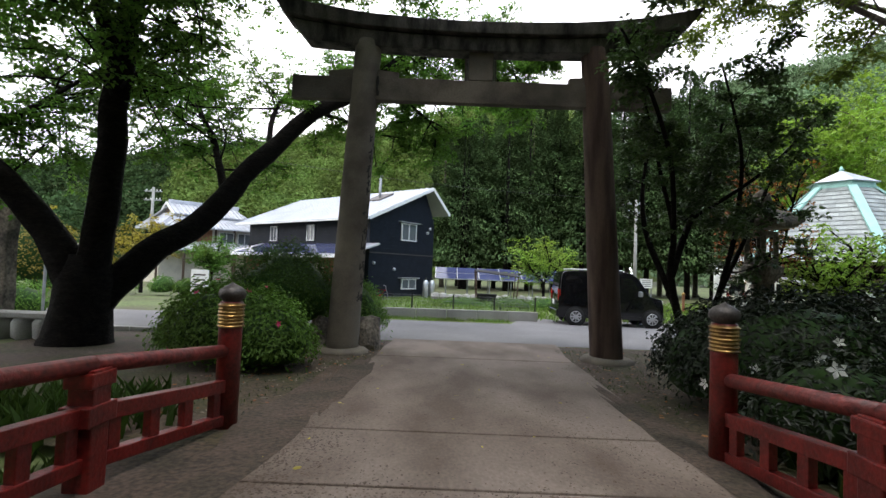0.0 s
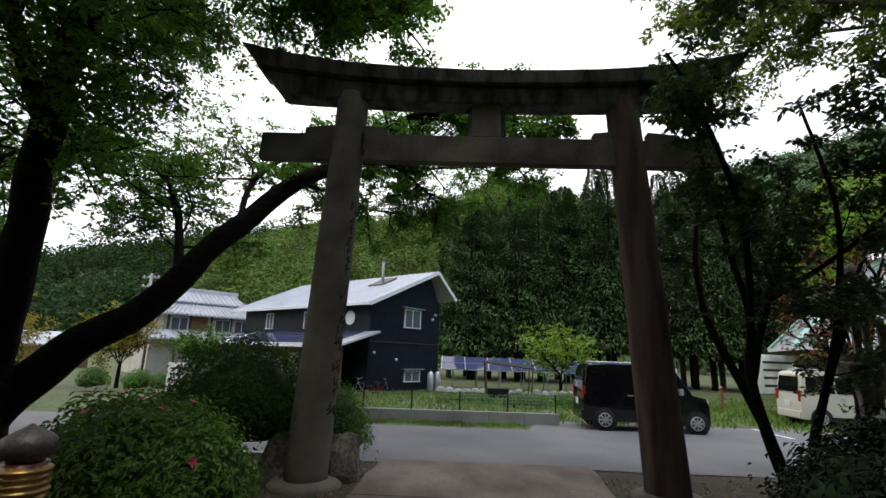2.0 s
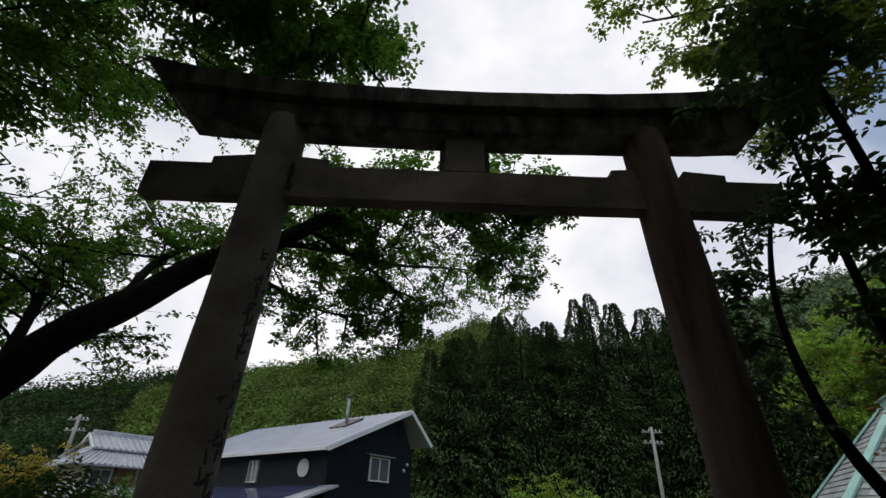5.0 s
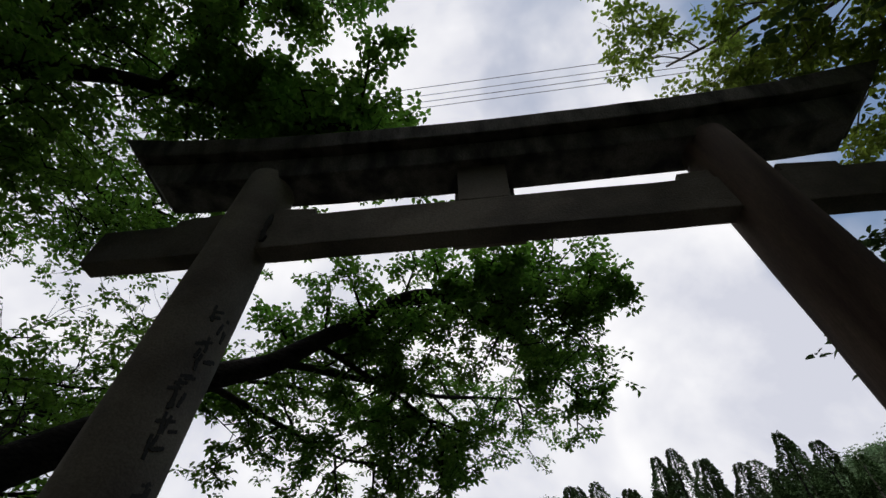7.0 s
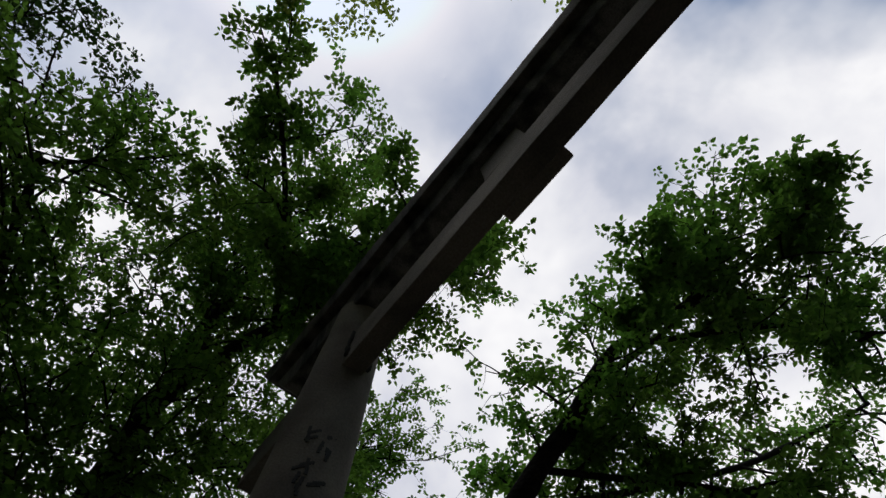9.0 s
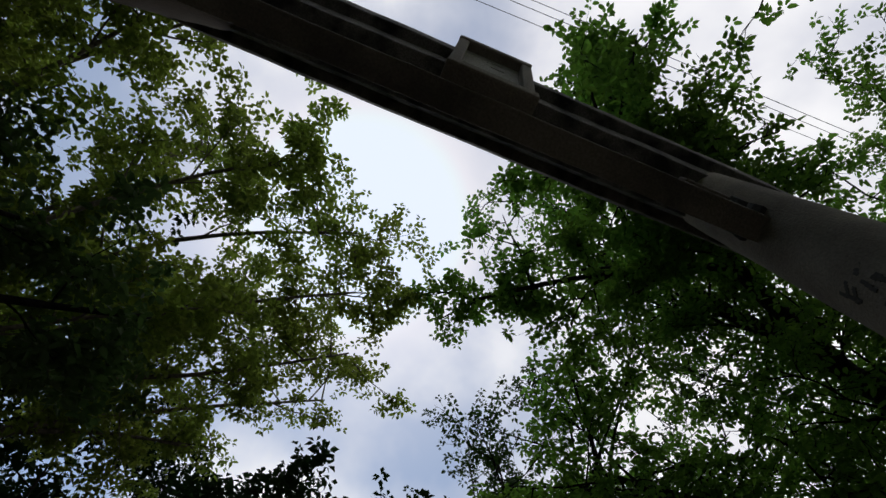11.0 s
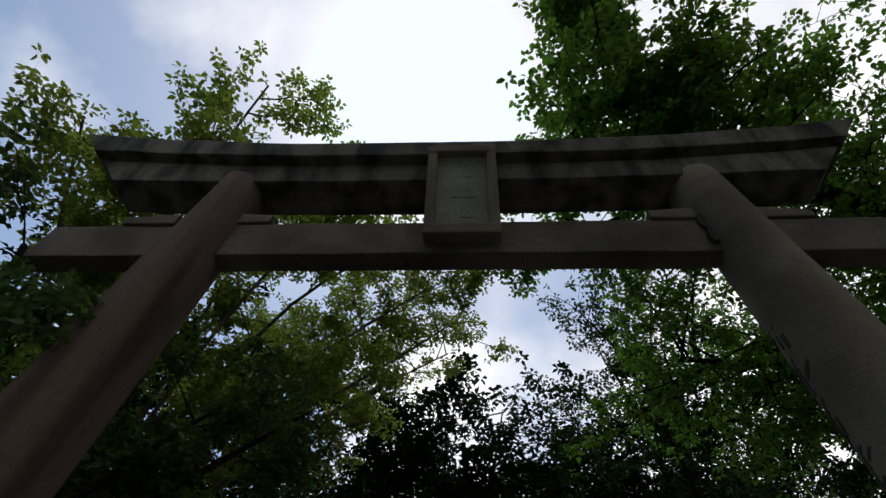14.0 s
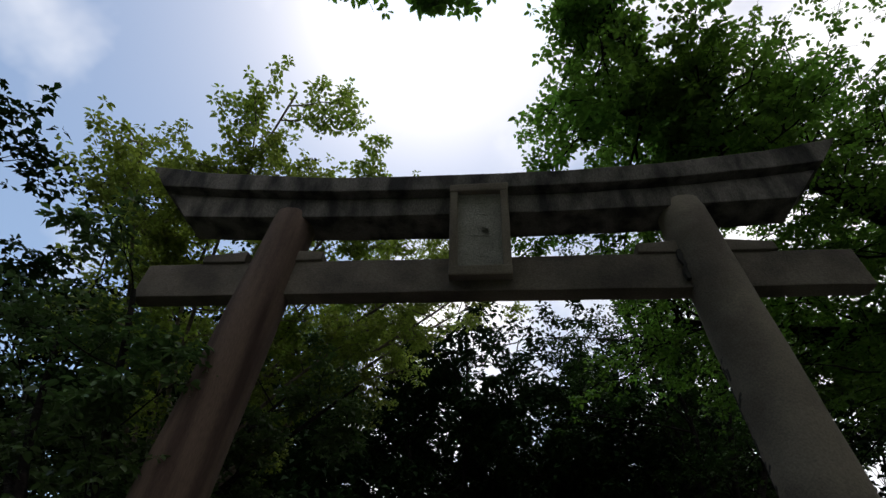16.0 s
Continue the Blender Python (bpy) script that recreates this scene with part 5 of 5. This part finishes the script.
# ---- cedar grove and hills ----
def cedar(at, h, seed, r=2.0):
    """A tall conifer: bare pole below, drooping sprays above."""
    rng = np.random.default_rng(seed)
    x, y = at
    z0 = -0.6
    t = thing("cedar_tree", "tall dark green cedar with a narrow pointed crown", "tree", group="cedar grove")
    part("trunk", Geo().tube([(x, y, z0), (x, y, h * 0.5), (x, y, h * 0.97)], [0.28, 0.18, 0.03], 7), BARK_PALE if seed % 5 == 0 else BARK, t, smooth=True)
    k = 6500
    u = rng.random(k) ** 0.9
    zz = z0 + h * (0.16 + 0.84 * u)
    a = rng.uniform(0, 2 * np.pi, k)
    lob = 1 + 0.25 * np.sin(a * 3 + u * 23) + 0.2 * np.sin(u * 55 + a)
    rad = r * (1 - u) ** rng.uniform(0.5, 0.8) * (0.55 + 0.45 * rng.random(k) ** 0.4) * lob * np.where(rng.random(k) < 0.85, 1, 1.15) + 0.08
    c = np.stack([x + rad * np.cos(a), y + rad * np.sin(a), zz - rad * 0.12], 1)
    n = np.stack([np.cos(a), np.sin(a), np.full(k, 0.9)], 1)
    leaves_mesh("crown", LEAF_CEDAR, c, n, rng.uniform(0.25, 0.6, k) * (0.5 + 0.5 * (1 - u)), rng, t, 0.46, 0.35, np.stack([np.cos(a), np.sin(a), 0.5 * u - 0.45], 1))


rng0 = random.Random(77)
for az, el in [(-0.5, 18.3), (1.2, 19.5), (2.8, 21.0), (4.8, 21.4), (7.0, 22.4), (9.0, 22.3), (10.9, 24.0), (12.8, 22.6), (14.6, 22.8), (16.6, 24.2), (19.6, 24.9), (21.9, 23.2), (24.2, 22.6), (26.6, 22.2), (29.0, 23.3), (31.5, 22.0), (34.0, 21.0), (37.0, 19.5), (40.0, 18.5)]:
    for row in range(2):
        d = 46 + row * 5 + rng0.uniform(-2, 2)
        a = radians(az + rng0.uniform(-0.8, 0.8) + row * 1.0)
        x, y = -0.2 + d * math.sin(a), -3.5 + d * math.cos(a)
        cedar((x, y), 2.1 + d * math.tan(radians(el - row * rng0.uniform(0.5, 2.5) + rng0.uniform(-2.0, 0.0))), rng0.randint(0, 9999), rng0.uniform(2.2, 3.4))


def hill(name, label, ridge, d0, d1, leaf, clumps, size, seed, soil):
    """A wooded slope. ridge: (azimuth, elevation) of its skyline seen from the gate; it rises from d0 to d1 metres away."""
    rng = np.random.default_rng(seed)
    t = thing(name, label, "hill", kind="structure")
    az = np.array([r[0] for r in ridge], float)
    el = np.array([r[1] for r in ridge], float)
    na, nr = 60, 14
    vs = []
    for i in range(nr):
        u = i / (nr - 1)
        d = d0 + (d1 - d0) * u
        for j in range(na):
            a = az[0] + (az[-1] - az[0]) * j / (na - 1)
            e = np.interp(a, az, el)
            z = -1 + (1.5 + d1 * math.tan(radians(e)) - 4) * (u ** 0.85)
            vs.append((d * math.sin(radians(a)), -4 + d * math.cos(radians(a)), z + 3 * noise.noise(Vector((d * 0.02, a * 0.1, seed)))))
    fs = [(i * na + j, i * na + j + 1, (i + 1) * na + j + 1, (i + 1) * na + j) for i in range(nr - 1) for j in range(na - 1)]
    sheet(vs, fs, "slope", soil, t, smooth=True)
    V = np.array(vs).reshape(nr, na, 3)
    ii, jj = rng.random(clumps) * (nr - 1.01), rng.random(clumps) * (na - 1.01)
    i0, j0 = ii.astype(int), jj.astype(int)
    fi, fj = (ii - i0)[:, None], (jj - j0)[:, None]
    P = (V[i0, j0] * (1 - fi) + V[i0 + 1, j0] * fi) * (1 - fj) + (V[i0, j0 + 1] * (1 - fi) + V[i0 + 1, j0 + 1] * fi) * fj
    k = 95
    d = rng.normal(0, 1, (clumps, k, 3))
    d[:, :, 2] = np.abs(d[:, :, 2]) * 1.1 - 0.2
    d /= np.linalg.norm(d, axis=2)[:, :, None]
    R = size * (rng.uniform(0.6, 1.15, clumps) ** 2)[:, None, None] * (0.8 + 0.3 * rng.random((clumps, k, 1)))
    c = (P[:, None, :] + d * R).reshape(-1, 3)
    ob = leaves_mesh("treetops", leaf, c, (d + np.array([0, 0, 0.4])).reshape(-1, 3), rng.uniform(0.3, 0.7, len(c)) * size * 0.33, rng, t, 0.75)
    tagged(ob, kind="stuff")


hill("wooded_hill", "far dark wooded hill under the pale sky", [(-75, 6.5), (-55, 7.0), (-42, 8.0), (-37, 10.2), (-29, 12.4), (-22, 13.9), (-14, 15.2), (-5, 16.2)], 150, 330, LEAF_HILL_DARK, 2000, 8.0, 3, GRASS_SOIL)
hill("wooded_hill", "fresh green wooded hill behind the houses", [(-30, 11.0), (-24, 13.0), (-15, 15.6), (-8.4, 16.6), (-4, 18.2), (0, 19.6), (3.4, 21.2), (6.3, 21.6), (12, 19.5), (20, 18)], 90, 210, LEAF_HILL, 2600, 5.0, 4, GRASS_SOIL)
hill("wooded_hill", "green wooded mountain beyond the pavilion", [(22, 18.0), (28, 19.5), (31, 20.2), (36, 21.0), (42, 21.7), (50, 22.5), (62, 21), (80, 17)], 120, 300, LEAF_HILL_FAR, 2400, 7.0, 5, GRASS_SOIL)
# This last slope is out of view, added to block low light from behind.
hill("wooded_hill", "unseen wooded slope added behind the grounds to close off low skylight", [(95, 10), (130, 13), (180, 14), (230, 13), (275, 9)], 40, 140, LEAF_HILL_DARK, 500, 6.5, 6, GRASS_SOIL)


# ---- gardens and small things across the road ----
broad_tree(91, (5.2, 19.5), 2.6, 2.2, 0.9, LEAF_MAPLE, BARK, "small spreading tree with bright fresh green leaves", 40, 0.13, 8, 1, 8, 0.12, (0, 0), 1.1)
broad_tree(93, (27.0, 15.0), 9.5, 4.5, 2.6, LEAF_MAPLE, BARK_PALE, "fresh green maple beside the pavilion", 26, 0.15, 7, 2, 8, 0.16, (0, 0), 2.0, 1.5)
broad_tree(95, (24.0, 22.0), 12.0, 5.0, 3.0, LEAF_MAPLE, BARK_PALE, "tall fresh green tree behind the pavilion", 16, 0.28, 7, 2, 8, 0.25, (0, 0), 2.8, 1.7)
broad_tree(97, (33.0, 24.0), 13.0, 5.5, 3.0, LEAF_MAPLE, BARK_PALE, "tall fresh green tree behind the pavilion", 16, 0.28, 7, 2, 8, 0.25, (0, 0), 2.8, 1.7)
broad_tree(99, (7.6, 1.5), 2.2, 1.0, 0.8, LEAF_MAPLE, BARK, "young maple with fresh green leaves beside the lantern", 36, 0.1, 6, 1, 8, 0.1, (0, 0), 1.0)
broad_tree(101, (6.3, 1.9), 3.3, 1.2, 1.3, LEAF_BROWN, BARK, "thin shrub with rusty brown leaves behind the lantern", 26, 0.07, 5, 1, 8, 0.08, (0, 0), 0.9)
for k, (at, h, leaf) in enumerate((((-16.5, 17.0), 3.0, LEAF_GOLD), ((-21.5, 15.0), 3.2, LEAF_GOLD), ((-14.0, 19.5), 2.3, LEAF_AZALEA), ((-26.0, 13.0), 3.4, LEAF_AZALEA))):
    broad_tree(110 + k, at, h, h * 0.55, 0.7, leaf, BARK, "clipped garden pine with layered golden-green foliage" if leaf is LEAF_GOLD else "leafy green garden shrub", 40, 0.14, 7, 1, 8, 0.14, (0, 0), h * 0.4)
for k, (x, y, r) in enumerate(((-12.6, 14.2, 0.5), (-13.9, 14.5, 0.55), (-11.4, 14.3, 0.45), (-15.4, 13.9, 0.6), (-18.2, 13.0, 0.7), (-20.0, 12.2, 0.6))):
    mound("topiary_ball", "clipped round green garden shrub", "bush", [((x, y, r * 0.55 - 0.2), (r, r, r))], LEAF_AZALEA, 900, 0.09, 120 + k)
mound("roadside_shrub", "low green shrub beside the side road", "bush", [((-12.5, 4.6, 0.1), (1.4, 0.8, 0.7)), ((-14.5, 5.2, 0.2), (1.3, 0.9, 0.8))], LEAF_AZALEA, 5000, 0.08, 131)
mound("tall_garden_hedge", "tall dense golden-green hedge at the road corner", "bush", [((-14.5, 7.5, 1.2), (1.6, 1.2, 1.7)), ((-16.8, 8.0, 1.0), (1.5, 1.2, 1.5))], LEAF_GOLD, 7000, 0.1, 133)
mound("garden_plants", "leafy vegetable bed behind the wire fence", "bush", [((2.6, 14.0, -0.2), (1.1, 0.7, 0.5)), ((0.4, 15.0, -0.25), (1.4, 0.6, 0.4)), ((4.6, 15.0, -0.2), (1.2, 0.7, 0.5))], LEAF_AZALEA, 4000, 0.09, 135)

# dark awning frame and planter in the vegetable garden
awning = thing("garden_awning", "dark tilted awning on thin poles over the vegetable bed", "awning")
part("sheet", Geo().slab([(1.04, 15.6, 1.41), (3.15, 15.6, 1.19), (3.15, 16.7, 1.35), (1.04, 16.7, 1.51)], (0, 0, 0.04)), RUBBER, awning, "dark sun-shade sheet")
for px, py, pz in ((1.04, 15.65, 1.41), (3.15, 15.65, 1.21), (1.04, 16.65, 1.51), (3.15, 16.65, 1.35)):
    part("pole", Geo().tube([(px + 0.1 * (1 if px < 2.09 else -1), py, -0.6), (px, py, pz)], 0.03, 6), WOOD_DARK, awning)
planter = thing("planter_box", "black plastic planter box on the garden grass", "planter")
part("box", Geo().loft([[(1.15, 15.9, -0.1), (2.07, 15.9, -0.1), (2.07, 16.4, -0.1), (1.15, 16.4, -0.1)], [(1.11, 15.86, 0.28), (2.11, 15.86, 0.28), (2.11, 16.44, 0.28), (1.11, 16.44, 0.28)]]), RUBBER, planter, bevel=0.02)
part("rim", Geo().box((1.61, 16.15, 0.28), (1.06, 0.66, 0.05)), RUBBER, planter, bevel=0.01)

# boulder-faced low wall by the cherry tree
lw = thing("stone_wall", "low wall of rounded grey stones under a flat coping", "wall")
for i in range(9):
    x = -7.55 - i * 0.38
    g = Geo().lathe([(0.5, -0.5), (0.95, -0.3), (1.0, 0.3), (0.8, 0.5)], n=10, m=pose(x, 0.15, 0.14) @ Matrix.Diagonal((0.185, 0.2, 0.42, 1)))
    part("stone", roughen(g, 0.02, 7, i), GREY_CONC, lw, smooth=True)
part("coping", Geo().box((-9.1, 0.18, 0.40), (3.6, 0.42, 0.09)), GREY_CONC, lw, bevel=0.015)

mon = thing("stone_monument", "tall rough standing stone carved with faint characters", "monument", (-9.1, 0.75, 0))
part("slab", roughen(Geo().loft([[(-0.33, -0.14, z), (0.33, -0.14, z), (0.33, 0.14, z), (-0.33, 0.14, z)] for z in np.linspace(-0.1, 2.9, 9)]), 0.03, 2.0, 3), ROCK, mon, bevel=0.03)
for i in range(7):
    part("carved_character", Geo().box((0.05, -0.15, 2.4 - i * 0.27), (0.13, 0.02, 0.15)), CARVED, mon)

kerb = thing("kerb", "pale concrete kerb along the road edge", "kerb", kind="structure")
for i in range(14):
    part("kerbstone", Geo().box((-2.4 - i * 0.62, 1.72, -0.02), (0.6, 0.13, 0.12)), GREY_CONC, kerb, bevel=0.012)

# gas cylinders beside the dark house
for i, (x, y) in enumerate(((-1.75, 23.4), (-1.35, 23.9))):
    t = thing("gas_cylinder", "tall grey gas cylinder against the house wall", "gas cylinder", (x, y, -0.65), group="gas cylinders")
    part("tank", Geo().lathe([(0.16, 0), (0.19, 0.05), (0.19, 1.15), (0.14, 1.3), (0.06, 1.36)], n=16), ALU, t, smooth=True)
    part("valve", Geo().lathe([(0.07, 1.36), (0.07, 1.5), (0.03, 1.52)], n=10), DARK_METAL, t)


def bicycle(at, rz, paint):
    t = thing("bicycle", "small bicycle parked by the house wall", "bicycle", at, rz)
    for x in (-0.45, 0.45):
        part("wheel", Geo().tube([(x + 0.27 * math.cos(a), 0, 0.28 + 0.27 * math.sin(a)) for a in np.linspace(0, 2 * math.pi, 19)], 0.02, 5, cap=False), RUBBER, t)
    part("frame", Geo().tube([(-0.45, 0, 0.28), (0, 0, 0.3), (0.32, 0, 0.68), (-0.12, 0, 0.62), (0, 0, 0.3)], 0.018, 6), paint, t)
    part("fork", Geo().tube([(0.45, 0, 0.28), (0.32, 0, 0.7), (0.30, 0, 0.85)], 0.015, 6), STEEL, t)
    part("handlebar", Geo().tube([(0.22, -0.24, 0.88), (0.3, 0, 0.85), (0.22, 0.24, 0.88)], 0.014, 6), STEEL, t)
    part("saddle", Geo().box((-0.14, 0, 0.7), (0.24, 0.13, 0.06)), RUBBER, t, bevel=0.02)


bicycle((-4.1, 18.6, -0.45), 20, RED_LENS)
bicycle((-4.9, 18.2, -0.45), 150, STEEL)


def board(name, label, at, rz, w, h, z, posts, face):
    t = thing(name, label, "sign", at, rz)
    part("panel", Geo().box((0, 0, z), (w, 0.05, h)), face, t, bevel=0.005)
    for x in ((-w / 2 + 0.06, w / 2 - 0.06) if posts == 2 else (0,)):
        part("post", Geo().box((x, 0.04, (z - h / 2) / 2 - 0.1), (0.06, 0.06, z - h / 2 + 0.3)), STEEL, t)
    for i in range(4):
        part("text_bar", Geo().box((0, -0.03, z + h * (0.3 - 0.2 * i)), (w * 0.7, 0.012, h * 0.06)), DARK_METAL, t)


board("sign_board", "small white sign on a post at the wood's edge", (17.0, 33.5, -0.4), 20, 1.3, 0.8, 1.3, 2, WHITE)
board("map_board", "large pale blue notice board beside the pavilion", (12.6, 13.6, -0.2), 25, 2.6, 1.5, 1.6, 2, PETAL_WHITE)
board("poster_board", "roadside notice board with coloured posters", (-11.2, 12.6, -0.3), -15, 0.9, 1.1, 0.8, 2, WHITE)

post = thing("marker_post", "short orange-brown wooden marker post on the grass", "post", (11.3, 15.5, -0.3))
part("shaft", Geo().tube([(0, 0, -0.1), (0, 0, 0.95)], 0.07, 8), WOOD_RED, post)
part("cap", Geo().lathe([(0.09, 0.95), (0.09, 1.02), (0.02, 1.08)], n=8), BRASS, post)

lamp = thing("street_lamp", "small street lamp on a pole by the side road", "street lamp", (-17.5, 9.5, -0.2))
part("pole", Geo().tube([(0, 0, -0.1), (0, 0, 3.4)], 0.05, 8), STEEL, lamp)
part("head", Geo().box((0.35, 0, 3.45), (0.7, 0.14, 0.08)), WHITE, lamp, bevel=0.02)
pole2 = thing("guard_post", "thin grey road-edge pole", "pole", (-11.0, 4.2, -0.1))
part("shaft", Geo().tube([(0, 0, -0.1), (0, 0, 1.3)], 0.035, 8), STEEL, pole2)

far = thing("farm_shed", "small far shed with a grey tiled roof", "shed", (-36.0, 36.0, -0.4), 15)
part("wall", Geo().box((0, 0, 0.9), (5, 3.4, 2.0)), WOOD_RED, far)
part("roof", Geo().slab([(-3, -2.2, 1.8), (3, -2.2, 1.8), (3, 0, 2.9), (-3, 0, 2.9)], (0, 0, 0.12)), ROOF_TILE, far)
part("roof", Geo().slab([(-3, 2.2, 1.8), (3, 2.2, 1.8), (3, 0, 2.9), (-3, 0, 2.9)], (0, 0, 0.12)), ROOF_TILE, far)

gw = thing("garden_step_wall", "low line of pale stones bordering the vegetable garden", "wall")
rs = random.Random(8)
for i in range(26):
    x = -1.0 + i * 0.42
    g = Geo().lathe([(0.6, -0.4), (1.0, 0.0), (0.8, 0.5), (0.2, 0.7)], n=8, m=pose(x, 17.6 + rs.uniform(-0.1, 0.1), 0.0) @ Matrix.Diagonal((0.25, 0.2, 0.26 + rs.uniform(-0.06, 0.08), 1)))
    part("stone", roughen(g, 0.03, 5, i), GREY_CONC, gw)


# ---- grass, litter, gravel ----
def tufts(name, label, spots, leaf, blades, h, seed, spread):
    rng = np.random.default_rng(seed)
    c = np.repeat(np.array(spots, float), blades, axis=0)
    c[:, :2] += rng.normal(0, spread, (len(c), 2))
    k = len(c)
    a = rng.uniform(0, 2 * np.pi, k)
    hh = h * rng.uniform(0.5, 1.2, k)
    out = np.stack([np.cos(a), np.sin(a), np.zeros(k)], 1)
    side = np.stack([-np.sin(a), np.cos(a), np.zeros(k)], 1) * (0.12 * hh)[:, None]
    tip = c + out * (hh * 0.5)[:, None] + np.array([0, 0, 1.0]) * hh[:, None]
    mid = c + out * (hh * 0.15)[:, None] + np.array([0, 0, 0.55]) * hh[:, None]
    vs = np.stack([c - side, c + side, mid + side * 0.8, tip, mid - side * 0.8], 1).reshape(-1, 3)
    fs = [(5 * i, 5 * i + 1, 5 * i + 2, 5 * i + 3, 5 * i + 4) for i in range(k)]
    tagged(sheet([tuple(v) for v in vs], fs, name, leaf), label, "grass", kind="stuff")


rs = random.Random(21)
tufts("grass", "tall uneven meadow grass behind the fence", [(x, y, ground_z(x, y) - 0.05) for x, y in ((rs.uniform(-7, 14), rs.uniform(8.6, 27)) for _ in range(1500))], GRASS, 9, 0.22, 3, 0.25)
tufts("grass", "short roadside grass at the foot of the wall", [(x, 7.6 + rs.uniform(-0.5, 0.3) + 0.045 * (x + 6), -0.24) for x in (rs.uniform(-7, 1.6) for _ in range(260))], GRASS, 10, 0.10, 4, 0.12)
tufts("grass", "grassy verge beside the parking bay", [(x, y, -0.26) for x, y in ((rs.uniform(11.0, 24), rs.uniform(9.5, 24)) for _ in range(700))], GRASS, 9, 0.14, 6, 0.3)
tufts("ferns", "ferns and weeds on the stream bank", [(x, y, ground_z(x, y)) for x, y in ((rs.uniform(-6.5, -2.9), rs.uniform(-6.5, -3.6)) for _ in range(170))], LEAF_FERN, 12, 0.22, 5, 0.12)
tufts("ferns", "ferns and weeds on the stream bank", [(x, y, ground_z(x, y)) for x, y in ((rs.uniform(2.1, 6), rs.uniform(-6.5, -4.6)) for _ in range(120))], LEAF_FERN, 12, 0.3, 7, 0.12)
tufts("moss", "low moss and weeds on the dirt verge", [(x, y, ground_z(x, y) - 0.02) for x, y in [(rs.uniform(1.55, 3.2), rs.uniform(-3.4, 1.2)) for _ in range(110)] + [(rs.uniform(-3.4, -1.75), rs.uniform(-3.6, 1.2)) for _ in range(90)]], LEAF_FERN, 7, 0.045, 9, 0.08)


def scatter(name, label, spots, material, size, seed, flat):
    """Loose pebbles or fallen leaves lying on the ground."""
    rng = random.Random(seed)
    g = Geo()
    for x, y, z in spots:
        s = size * rng.uniform(0.5, 1.3)
        m = pose(x, y, z, rng.uniform(-12, 12), rng.uniform(-12, 12), rng.uniform(0, 360)) @ Matrix.Diagonal((s, s * rng.uniform(0.5, 0.9), s * flat, 1))
        g.add([m @ Vector(p) for p in ((1, 0, 0), (0.2, 0.9, 0.1), (-0.9, 0.5, 0), (-0.8, -0.6, 0.05), (0.3, -0.9, 0), (0, 0, 1))], [(0, 1, 5), (1, 2, 5), (2, 3, 5), (3, 4, 5), (4, 0, 5), (4, 3, 2, 1, 0)])
    me = bpy.data.meshes.new(name)
    me.from_pydata(g.v, [], g.f)
    me.materials.append(material)
    tagged(new(name, me), label, "litter", kind="stuff")


def verge_spot(r):
    side = r.random() < 0.55
    x = r.uniform(1.5, 4.2) if side else r.uniform(-3.6, -1.6)
    y = r.uniform(-4.2, 1.7)
    return (x, y, -0.026 * y - 0.003)


scatter("gravel", "scattered grey pebbles on the dirt verge", [verge_spot(rs) for _ in range(1400)], ROCK, 0.022, 1, 0.6)
scatter("fallen_leaves", "dry brown leaves fallen on the verge", [verge_spot(rs) for _ in range(500)], LEAF_BROWN, 0.03, 2, 0.12)


def drive_spot(r):
    y = r.uniform(-7.5, 1.5)
    u = r.random()
    x = (r.gauss(-1.7, 0.25) if u < 0.4 else r.gauss(1.35, 0.2) if u < 0.6 else r.gauss(-0.25, 0.4) if u < 0.85 else r.uniform(-1.6, 1.4))
    return (min(max(x, -2.1), 1.45), y, -0.026 * y + 0.022)


scatter("fallen_leaves", "small dry leaves and grit on the drive", [drive_spot(rs) for _ in range(700)], DRY_SOIL, 0.012, 3, 0.15)


def crumb_spot(r):
    cx, cy, sx, sy = r.choice(((-0.95, -5.6, 0.28, 0.3), (-0.5, -5.9, 0.3, 0.2), (0.1, -5.6, 0.25, 0.15), (1.0, -5.0, 0.3, 0.5), (0.55, -4.3, 0.3, 0.5), (-1.5, -4.6, 0.22, 0.6)))
    x, y = r.gauss(cx, sx), r.gauss(cy, sy)
    return (min(max(x, -2.0), 1.45), y, -0.026 * y + 0.021)


scatter("soil_crumbs", "dark crumbs of soil and rotted leaves on the drive", [crumb_spot(rs) for _ in range(2600)], DRY_SOIL, 0.009, 5, 0.2)


def edge_soil_spot(r):
    """Loose soil, thickest at the drive's edge and thinning towards its middle."""
    y = r.uniform(-8.2, -1.5)
    x = -2.12 + abs(r.gauss(0, 0.16 + 0.11 * max(0.0, -3.0 - y)))
    return (min(x, 0.4), y, -0.026 * y + 0.021)


scatter("loose_soil", "dark loose soil spread over the edge of the drive", [edge_soil_spot(rs) for _ in range(16000)], DRY_SOIL, 0.011, 8, 0.15)
scatter("fallen_leaves", "a few pale petals and leaves on the drive", [drive_spot(rs) for _ in range(60)], LEAF_GOLD, 0.03, 4, 0.1)

flat_strip("road_marking", [(1.95, -60, -8.6), (2.08, -60, -8.6)], WHITE, 0.009, "worn white edge line painted on the road", "road marking")
flat_strip("road_marking", [(7.2, 8.6, 8.75), (9.2, 8.75, 8.9)], WHITE, 0.009, "worn white parking bay line", "road marking")
